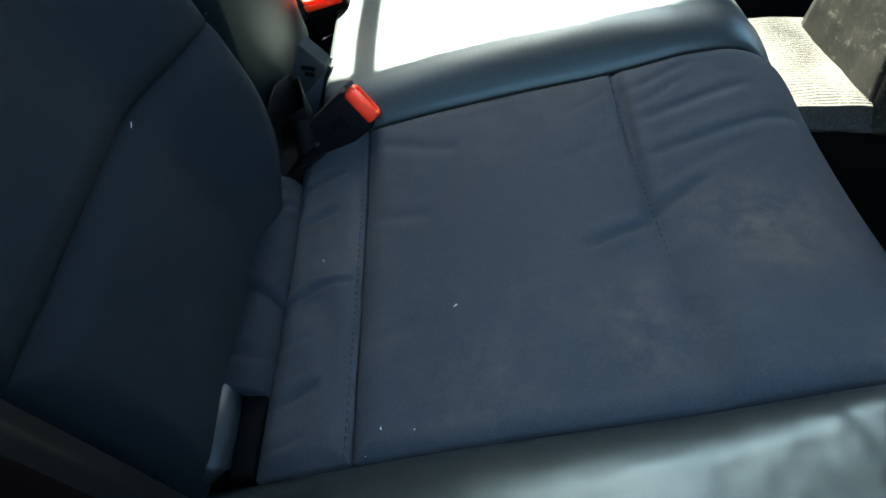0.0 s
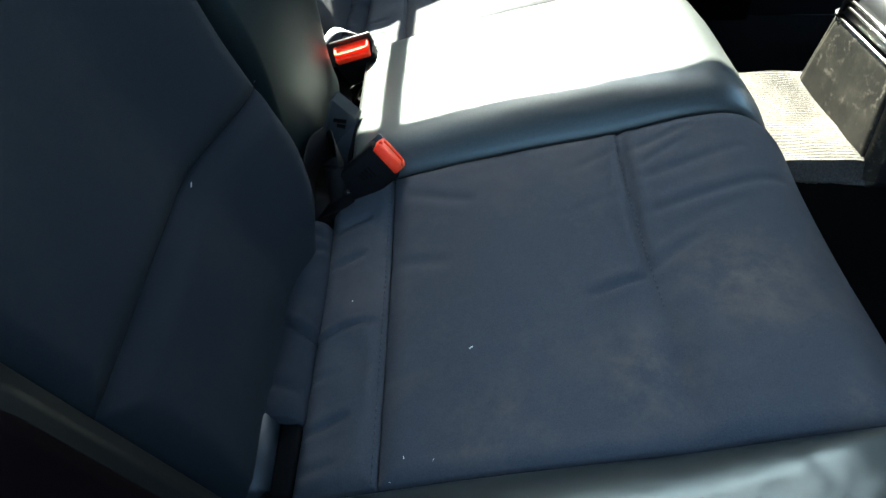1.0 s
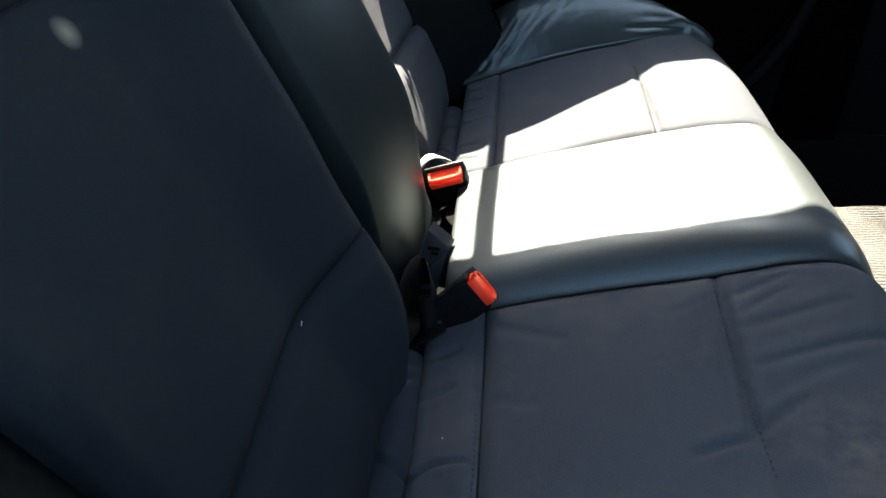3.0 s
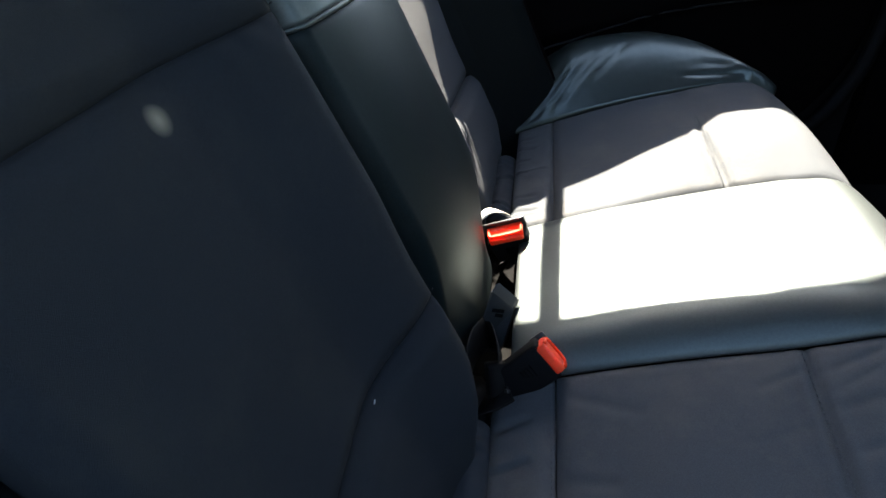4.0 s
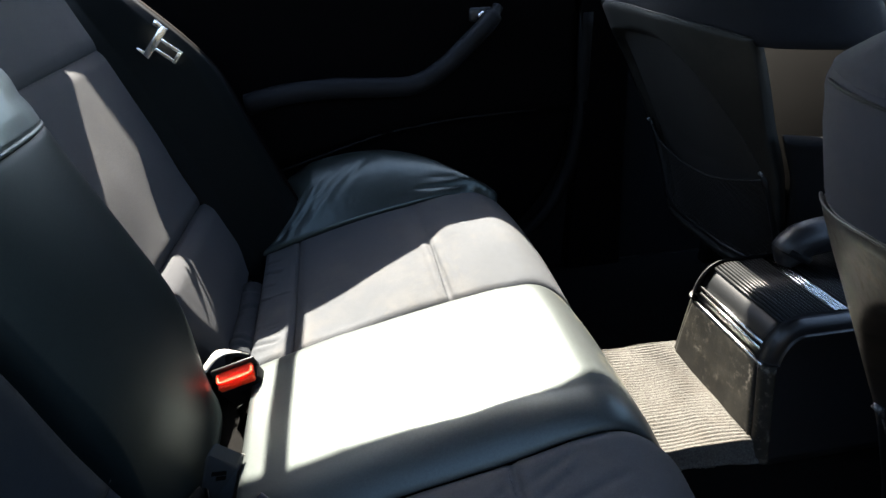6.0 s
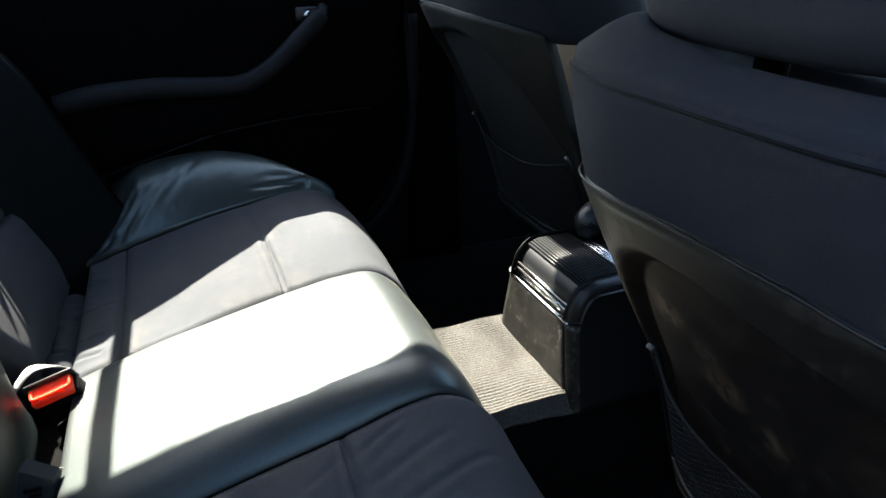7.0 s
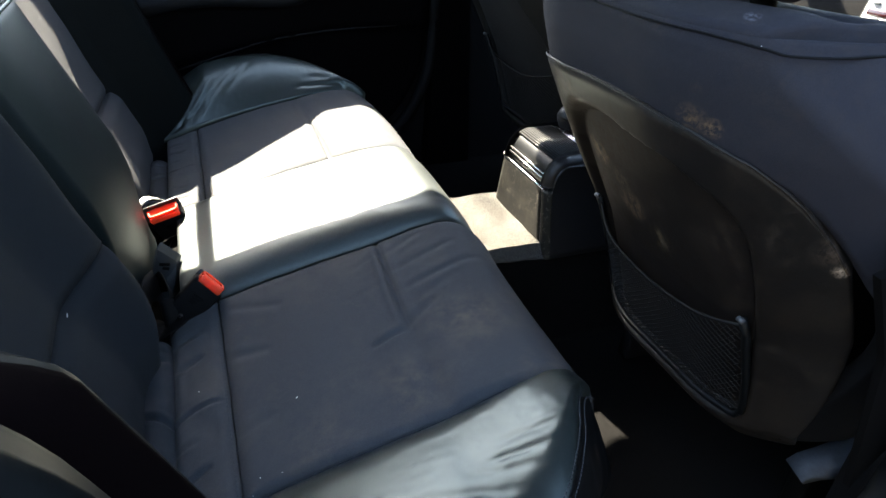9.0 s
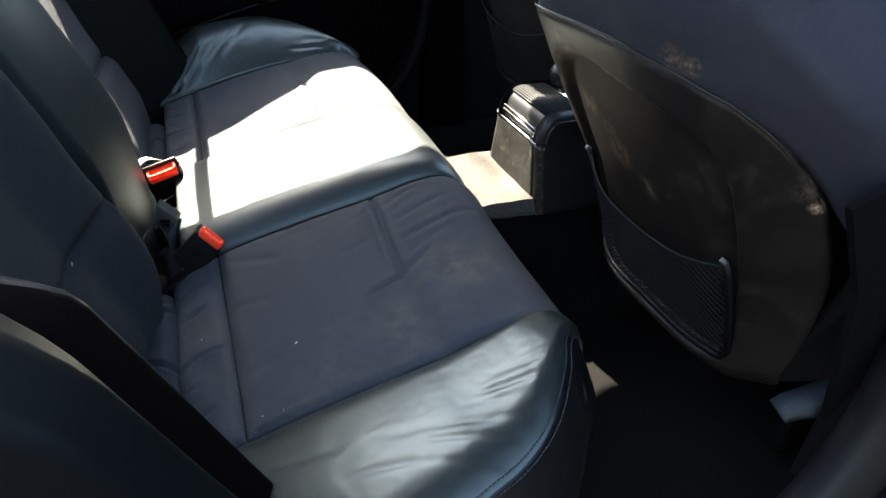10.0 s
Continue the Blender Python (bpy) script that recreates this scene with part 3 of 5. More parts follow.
bench = thing("bench_seat_cushion", "dark blue-grey cloth and black leather rear bench cushion", "car seat", (0.12, MID, 0.0))
main_lines = [
    ((0.192, 0.512), (0.185, 0.31), 0.0042, 0.0065), ((0.186, 0.34), (0.182, 0.13), 0.013, 0.0048),
    ((0.132, 0.303), (0.185, 0.320), 0.0042, 0.0034), ((0.185, 0.320), (0.236, 0.355), 0.0045, 0.0026),
    ((0.188, 0.424), (0.300, 0.452), 0.0045, 0.0015), ((0.188, 0.384), (0.330, 0.416), 0.0045, 0.0018), ((0.190, 0.462), (0.262, 0.488), 0.004, 0.0014),
    ((0.190, 0.350), (0.285, 0.392), 0.005, 0.0009), ((0.140, 0.455), (0.190, 0.472), 0.004, 0.0011), ((0.120, 0.400), (0.186, 0.412), 0.006, 0.0008), ((0.194, 0.440), (0.250, 0.470), 0.003, 0.0009),
    ((-0.030, 0.470), (0.045, 0.440), 0.006, 0.0018), ((-0.034, 0.380), (0.020, 0.368), 0.006, 0.0015), ((-0.034, 0.250), (0.015, 0.262), 0.006, 0.0012),
]
fan_lines = [
    ((-0.11, 0.118), (-0.02, 0.03), 0.006, 0.0011), ((-0.085, 0.120), (0.01, 0.03), 0.004, 0.0007), ((-0.06, 0.120), (0.04, 0.03), 0.007, 0.0013), ((-0.03, 0.105), (0.08, 0.02), 0.005, 0.0009), ((0.03, 0.08), (0.12, 0.01), 0.007, 0.0009),
    ((0.19, 0.100), (0.31, 0.119), 0.0035, 0.0013), ((0.22, 0.085), (0.29, 0.104), 0.005, 0.0006), ((-0.09, 0.115), (-0.02, 0.085), 0.005, 0.0010),
]
short_lines = [((0.085 + 0.022 * k, 0.005 + 0.012 * k + 0.006 * (k % 2)), (0.165 + 0.021 * k, -0.040 + 0.020 * k), 0.0032 + 0.0007 * (k % 3), 0.00038 + 0.0002 * (k * 2 % 3)) for k in range(7)] + [((0.03, 0.02), (0.10, 0.0), 0.005, 0.0007), ((0.07, 0.05), (0.16, 0.02), 0.006, 0.0004), ((-0.06, 0.09), (0.05, 0.055), 0.006, 0.0008)]
strip_lines = [((-0.112, 0.302), (-0.080, 0.318), 0.0026, 0.0040), ((-0.086, 0.317), (-0.046, 0.317), 0.0026, 0.0030), ((-0.106, 0.212), (-0.064, 0.226), 0.004, 0.0026), ((-0.106, 0.180), (-0.070, 0.186), 0.004, 0.0020),
               ((-0.106, 0.394), (-0.062, 0.404), 0.004, 0.0022), ((-0.104, 0.440), (-0.06, 0.452), 0.005, 0.0026), ((-0.106, 0.262), (-0.076, 0.270), 0.0035, 0.0016)]
roll_lines = [((-0.150, 0.330), (-0.104, 0.304), 0.0032, 0.0045), ((-0.148, 0.398), (-0.110, 0.418), 0.004, 0.0035), ((-0.150, 0.262), (-0.110, 0.250), 0.005, 0.0025), ((-0.145, 0.436), (-0.110, 0.430), 0.004, 0.003)]
for flip in (1, -1):
    t = (lambda f: f) if flip == 1 else mirror
    edge = EDGE_N if flip == 1 else EDGE_F
    roll_line = lambda a, b: Vector((-0.126 + 0.021 * math.cos(math.pi * (1.15 - 1.3 * a)), 0.225 + 0.225 * b, 0.203 + 0.020 * math.sin(math.pi * (1.15 - 1.3 * a)) + 0.02 * (b - 0.3) ** 2))
    part("rear_roll", pad_bm(t(roll_line), 24, 90, 0.002, 0.012, 0.01, flip, creases(roll_lines, folds(34, (1, 1), 0.005, 9))), FABRIC_ROLL_SHADED, bench)
    my = (lambda y: y) if flip == 1 else (lambda y: 2 * MID - y)
    part("rear_strip", pad_bm(patch(-0.106, -0.041, my(edge + 0.003), my(0.497)), 36, 150, 0.006, 0.014, 0.03, flip, creases(strip_lines, folds(26, (1, 1), 0.004, 1))), FABRIC, bench)
    part("seat_panel", pad_bm(patch(-0.039, U_END, my(edge + 0.003), my(0.4985)), 210, 160, 0.006, 0.014, 0.03, flip, creases(main_lines if flip == 1 else main_lines[:2], folds(14, (1, 0.5), 0.004, 2))), FABRIC, bench)
    crinkle = lambda p, d, f1=folds(60, (1.9, 0.4), 0.00025 if flip == 1 else 0.0003, 4), f2=folds(9, (0.7, 1.2), 0.0009, 6), f3=folds(150, (1.5, 0.6), 0.00034, 8): f1(p, d) + f2(p, d) + f3(p, d)
    crinkle = creases(fan_lines if flip == -1 else short_lines, crinkle)
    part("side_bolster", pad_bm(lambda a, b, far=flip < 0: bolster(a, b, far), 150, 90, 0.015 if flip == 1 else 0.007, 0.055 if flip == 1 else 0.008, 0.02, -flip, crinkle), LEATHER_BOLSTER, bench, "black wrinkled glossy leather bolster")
    part("side_skirt", pad_bm(lambda a, b, far=flip < 0: bolster_side(a, b, far), 90, 44, 0.003, 0.008, 0.01, -flip, lambda p, d, f1=folds(26, (1, 1), 0.0022, 5), f2=folds(70, (1, 1), 0.0010, 6): f1(p, d) + f2(p, d)), SKIRT, bench, "worn black leather side")
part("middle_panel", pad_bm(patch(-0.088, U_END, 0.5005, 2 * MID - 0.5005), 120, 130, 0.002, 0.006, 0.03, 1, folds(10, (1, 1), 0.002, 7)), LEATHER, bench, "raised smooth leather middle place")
part("foam_base", box_bm(-0.20, 0.33, 0.10, 2 * MID - 0.10, 0.01, 0.17, 0.02), CARPET_SHADED, bench)


# ---- rear backrest ----
def back(z, y, off=0.0):
    """A point of the backrest's face at height z, off metres proud of its plane."""
    return Vector((-0.145 - 0.40 * (z - 0.225) + off, y, z + off * 0.2))


def back_off(z, y, bulge=0.040):
    return 0.006 + 0.006 * smooth(0.40, 0.50, z) - 0.016 * smooth(0.28, 0.20, z) + bulge * smooth(0.34, 0.475, y)


def low_seam(y):
    return 0.353 + 0.055 * (y - 0.15)


def back_patch(z0, z1, y0, y1, near=True):
    def f(a, b):
        yy = y0 + (y1 - y0) * b
        lo = low_seam(yy) if z0 == "seam" else z0
        hi = low_seam(yy) if z1 == "seam" else z1
        z = lo + (hi - lo) * a
        foot = 0.045 * smooth(0.33, 0.20, z) if z1 == "seam" else 0.0  # the lowest band is rounded off at its inner foot
        y = y0 + (y1 - foot - y0) * b
        return back(z, y, back_off(z, y, 0.040 if near else 0.0) - (0.0 if near else 0.004 if z1 == "seam" else 0.013))
    return f


def section(pts, swell=0.20):
    def f(a, b):
        """The wing beside the backrest: b runs round its section."""
        z = 0.13 + 0.73 * a
        k = b * (len(pts) - 1)
        i = min(int(k), len(pts) - 2)
        s = smooth(0, 1, k - i) * 0.4 + (k - i) * 0.6
        y = pts[i][0] + (pts[i + 1][0] - pts[i][0]) * s
        off = pts[i][1] + (pts[i + 1][1] - pts[i][1]) * s
        fall = 1.04 * (1 - 0.95 * smooth(0.485, 0.60, z)) if swell else 1 - 0.75 * smooth(0.52, 0.80, z)
        return back(z, y, -0.005 + off * fall)
    return f


NEAR_SPLIT = 0.468
back_lines = [((-0.306, 0.395), (-0.262, 0.425), 0.004, 0.0022), ((-0.29, 0.415), (-0.25, 0.452), 0.004, 0.0016)]
WING = [(0.150, 0.0), (0.128, 0.025), (0.105, 0.068), (0.084, 0.112), (0.068, 0.130), (0.058, 0.133), (0.050, 0.130)]
WING_BELT = [(0.061, 0.1345), (0.058, 0.1355), (0.055, 0.136), (0.030, 0.129), (0.010, 0.115), (-0.015, 0.095), (-0.03, 0.07)]
SIDE_TRIM = [(-0.005, 0.06), (-0.022, 0.13), (-0.045, 0.172), (-0.075, 0.188), (-0.11, 0.178), (-0.14, 0.12), (-0.15, 0.02)]
for flip in (1, -1):
    t = (lambda f: f) if flip == 1 else mirror
    yc = 0.32 if flip == 1 else 2 * MID - 0.32
    b = thing("rear_back_cushion", "dark cloth rear seat backrest with sewn horizontal bands", "seat backrest", (-0.2, yc, 0.2))
    part("lower_band", pad_bm(t(back_patch(0.195, "seam", 0.150, NEAR_SPLIT if flip == 1 else 0.502, flip == 1)), 40, 70, 0.016, 0.026, 0.05, -flip, folds(12, (1, 1), 0.003, 11)), FABRIC_BACK_SHADED if flip == 1 else FABRIC_FAR_LIT, b)
    part("middle_band", pad_bm(t(back_patch("seam", 0.626, 0.150, NEAR_SPLIT if flip == 1 else 0.502, flip == 1)), 50, 70, 0.010, 0.022, 0.05, -flip, creases(back_lines, folds(9, (1, 1), 0.003, 12)) if flip == 1 else folds(9, (1, 1), 0.003, 12)), FABRIC_BACK_SHADED if flip == 1 else FABRIC_FAR_LIT, b)
    part("upper_band", pad_bm(t(back_patch(0.626, 0.79, 0.150, NEAR_SPLIT if flip == 1 else 0.502, flip == 1)), 40, 70, 0.010, 0.022, 0.05, -flip, folds(9, (1, 1), 0.003, 13)), FABRIC_BACK_SHADED if flip == 1 else FABRIC_FAR_LIT, b)
    part("side_wing", pad_bm(t(section(WING, 0.20 if flip == 1 else 0.0)), 90, 50, 0.002, 0.01, 0.01, flip, folds(9, (1, 1), 0.003, 14)), WING_LEATHER_SHADED, b, "black leather side wing")
    part("wing_edge", pad_bm(t(section(WING_BELT, 0.20 if flip == 1 else 0.0)), 90, 24, 0.001, 0.006, 0.006, flip), WING_EDGE, b, "dark brown-black edge of the wing")
    y0 = 0.16 if flip == 1 else 2 * MID - 0.16
    part("core", slab_bm([back(0.2, y0, -0.03), back(0.77, y0, -0.03), back(0.77, y0, -0.08), back(0.2, y0, -0.08)], (0, 0.335 * flip, 0)), PLASTIC, b, shade=False)


trim = part("trim_wheel_arch", pad_bm(section(SIDE_TRIM, 0.0), 60, 40, 0.001, 0.006, 0.01, 1, folds(7, (1, 1), 0.004, 41)), TRIM)
tagged(trim, "glossy grey-black padded trim beside the doorway", "trim", kind="structure")

MB, MBW = 0.6415, 0.1575  # the middle backrest's middle and half width


def mid_off(w, z):
    side_lift = 0.004 + 0.068 * (1 - abs(w) ** 3) if w > 0 else 0.040 + 0.032 * (1 - abs(w) ** 2.5) - 0.045 * smooth(0.86, 1.0, -w)
    return side_lift - 0.045 * smooth(0.42, 0.22, z)


def mid_back(z0, z1):
    def f(a, b):
        z = z0 + (z1 - z0) * a
        w = 2 * b - 1
        w = math.sin(w * math.pi / 2) * 0.7 + w * 0.3
        return back(z, MB + w * MBW, mid_off(w, z))
    return f


def mid_top(a, b):
    """The rolled top of the middle backrest."""
    w = 2 * b - 1
    ang = a * 2.0
    base = back(0.725, MB + w * MBW, mid_off(w, 0.725))
    return base + Vector((-0.045 * (1 - math.cos(ang)) - 0.008 * math.sin(ang), 0, 0.024 * math.sin(ang) - 0.01 * (1 - math.cos(ang))))


mid = thing("middle_backrest", "glossy black leather middle backrest with a piped seam", "seat backrest", (-0.2, MID, 0.2))
cover_lines = [((-0.262 - 0.007 * k, 0.535 + 0.012 * k), (-0.248 - 0.007 * k, 0.585 + 0.010 * k), 0.0022, 0.0010) for k in range(4)]
part("lower_cover", pad_bm(mid_back(0.235, 0.605), 60, 60, 0.004, 0.008, 0.05, -1, folds(8, (1, 1), 0.002, 21)), LEATHER_SHADED, mid)
part("upper_cover", pad_bm(mid_back(0.605, 0.725), 90, 110, 0.004, 0.006, 0.05, -1, creases(cover_lines, lambda p, d, f1=folds(20, (1, 1), 0.0045, 22), f2=folds(75, (1, 1), 0.0008, 24): f1(p, d) + f2(p, d))), LEATHER, mid)
part("top_roll", pad_bm(mid_top, 24, 60, 0.004, 0.004, 0.03, -1, folds(16, (1, 1), 0.002, 23)), LEATHER, mid)
pipe = [mid_back(0.605, 0.7)(0, k / 40) + Vector((0.002, 0, 0.001)) for k in range(41)]
part("piping", tube_bm(pipe, 0.0026, 8), LEATHER, mid, "shiny black leather piping")


# ---- centre console ----
con = thing("centre_console", "scuffed black plastic centre console with ribbed lid", "console", (0.52, MID, 0.2))
CX, CY, CR, LID = 0.515, 0.650, 0.014, 0.071


def con_half(z):
    return 0.086 + 0.021 * (0.32 - z) / 0.11


def console_profile(s):
    """The lid's side view: from the rear panel's upper edge over the curve to the flat top; place and outward direction."""
    if s < 0.5:
        th = s / 0.5 * math.pi / 2
        return Vector((CX + 0.040 - 0.041 * math.cos(th), 0, 0.322 + 0.052 * math.sin(th))), Vector((-math.cos(th), 0, math.sin(th)))
    return Vector((CX + 0.040 + (s - 0.5) * 0.70, 0, 0.374)), Vector((0, 0, 1))


for sgn in (-1, 1):
    def surround(a, b, sgn=sgn):
        # the border beside the lid, rounded over to the side
        p, nrm = console_profile(a)
        if b < 0.3:
            return p + Vector((0, CY + sgn * (LID + (0.086 - CR - LID) * b / 0.3), 0))
        th = (b - 0.3) / 0.7 * math.pi / 2
        return p + nrm * CR * (math.cos(th) - 1) + Vector((0, CY + sgn * (0.086 - CR + CR * math.sin(th)), 0))

    def cheek(a, b, sgn=sgn):
        # flush side wall
        p, nrm = console_profile(a)
        top = p - nrm * CR
        z = 0.19 + (top.z - 0.19) * b
        return Vector((top.x, CY + sgn * con_half(min(z, 0.322)), z))

    def post(a, b, sgn=sgn):
        # rounded rear corner below the lid
        z = 0.19 + 0.1285 * a
        th = b * math.pi / 2
        return Vector((CX + CR - (CR + 0.002) * math.cos(th), CY + sgn * (con_half(z) - CR + CR * math.sin(th)), z))

    part("lid_border", pad_bm(surround, 60, 12, 0.0, 0.004, 0.004, -sgn), PLASTIC, con, "rounded black border beside the lid")
    part("cheek", pad_bm(cheek, 40, 10, 0.0, 0.004, 0.004, -sgn), PLASTIC, con, "smooth black side of the console")
    part("corner_post", pad_bm(post, 8, 12, 0.0, 0.002, 0.003, sgn), SCUFFED, con)
rear = lambda a, b: Vector((CX - 0.002 - 0.002 * math.sin(math.pi * a), CY + (2 * b - 1) * (con_half(0.19 + 0.1285 * a) - CR - 0.0016), 0.19 + 0.1285 * a))
part("rear_panel", pad_bm(rear, 20, 30, 0.001, 0.002, 0.01, 1), SCUFFED, con, "scratched dusty rear panel")
part("backing", box_bm(CX + 0.006, CX + 0.03, CY - 0.080, CY + 0.080, 0.19, 0.318), DULL, con, shade=False)
lip = [Vector((CX - 0.002, CY + k * 0.079, 0.3195)) for k in (-1, -0.5, 0, 0.5, 1)]
part("panel_lip", tube_bm(lip, 0.0018, 8), METAL, con, "thin shiny trim line")


def lid_bed(a, b):
    p, nrm = console_profile(a)
    return p - nrm * 0.0040 + Vector((0, CY + (2 * b - 1) * (LID - 0.001), 0))


part("lid_bed", pad_bm(lid_bed, 50, 8, 0.0, 0.004, 0.01, 1), RIB, con)
ARC = 0.0735


def lid_rod(run, radius, mat):
    s = run / ARC * 0.5 if run < ARC else 0.5 + (run - ARC) / 0.70
    p, nrm = console_profile(s)
    c = p - nrm * 0.0015 + Vector((0, CY, 0))
    part("slat", tube_bm([c - Vector((0, LID - 0.002, 0)), c + Vector((0, LID - 0.002, 0))], radius, 8), mat, con)


for run in (0.011, 0.018):
    lid_rod(run, 0.0019, METAL)
for k in range(15):
    lid_rod(0.050 + 0.0050 * k, 0.0020, RIB)
for run in (0.126, 0.132, 0.138):
    lid_rod(run, 0.0019, METAL)
for k in range(40):
    lid_rod(0.145 + 0.0050 * k, 0.0019, RIB)
# the dark lever grip beyond the lid
grip = thing("console_grip", "rounded black plastic grip behind the console lid", "lever", (0.76, MID + 0.03, 0.36))
part("grip", tube_bm(curve_pts([(0.622, 0.70, 0.372), (0.632, 0.70, 0.398), (0.665, 0.70, 0.410), (0.76, 0.70, 0.414), (0.84, 0.70, 0.414)], 24), lambda t: 0.024 * min(1, 0.5 + 3 * t), 16), PLASTIC, grip)
part("collar", tube_bm([(0.628, 0.70, 0.386), (0.632, 0.70, 0.394)], 0.0262, 16), DULL, grip)

# ---- front seats ----
FS = 0.258


def fs_x(z):
    pts = ((0.05, 0.58), (0.16, 0.574), (0.20, 0.566), (0.28, 0.540), (0.36, 0.508), (0.43, 0.470), (0.49, 0.438), (0.55, 0.405), (0.60, 0.379), (0.65, 0.362), (0.69, 0.354), (0.72, 0.352))
    for (a, xa), (b, xb) in zip(pts, pts[1:]):
        if z <= b:
            return xa + (xb - xa) * (z - a) / (b - a)
    return 0.352


def fseat(z, y):
    d = abs(y - FS)
    return Vector((fs_x(z) - 0.007 + 3.0 * max(0.0, d - 0.06) ** 2 + 60 * max(0.0, d - 0.235) ** 2.6, y, z))


def along(pts, q):
    """Smooth value at q on a rising list of (place, value)."""
    if q <= pts[0][0]:
        return pts[0][1]
    for (a, va), (b, vb) in zip(pts, pts[1:]):
        if q <= b:
            return va + (vb - va) * (q - a) / (b - a)
    return pts[-1][1]


def panel_half(z, w):
    """Half width of the hard back panel at a height, for the door's side (w < 0) and the inner side."""
    return along(((0.158, 0.165), (0.184, 0.192), (0.25, 0.208), (0.31, 0.219), (0.40, 0.231), (0.48, 0.229), (0.62, 0.224)) if w < 0 else ((0.158, 0.130), (0.18, 0.155), (0.22, 0.170), (0.30, 0.181), (0.40, 0.190), (0.62, 0.190)), z)


def border_z(y):
    """Height of the line where the cloth meets the hard panel."""
    return along(((0.02, 0.46), (0.030, 0.487), (0.040, 0.520), (0.051, 0.545), (0.064, 0.562), (0.085, 0.579), (0.13, 0.597), (0.18, 0.607), (0.27, 0.607), (0.35, 0.603), (0.41, 0.594), (0.444, 0.586)), y)


def recess(y, z):
    """Depth of the hollow in the back panel."""
    inner = along(((0.19, 0.415), (0.24, 0.428), (0.37, 0.430), (0.44, 0.414), (0.50, 0.388), (0.546, 0.356), (0.58, 0.325)), z)
    outer = along(((0.19, 0.118), (0.22, 0.112), (0.36, 0.105), (0.42, 0.099), (0.486, 0.098), (0.52, 0.107), (0.541, 0.123), (0.563, 0.159), (0.572, 0.22)), z)
    e = -sum(math.exp(-70 * max(q, -0.2)) for q in (inner - y, y - outer, 0.574 - z, z - 0.188))
    e = -math.log(-e) / 70 + 0.004
    return 0.022 * smooth(-0.003, 0.016, e) + 0.005 * smooth(0.015, 0.10, e)


def net_top(w):
    """Height of the net's sagging upper cord, w -1..1."""
    return 0.365 - 0.035 * (1 - w * w)


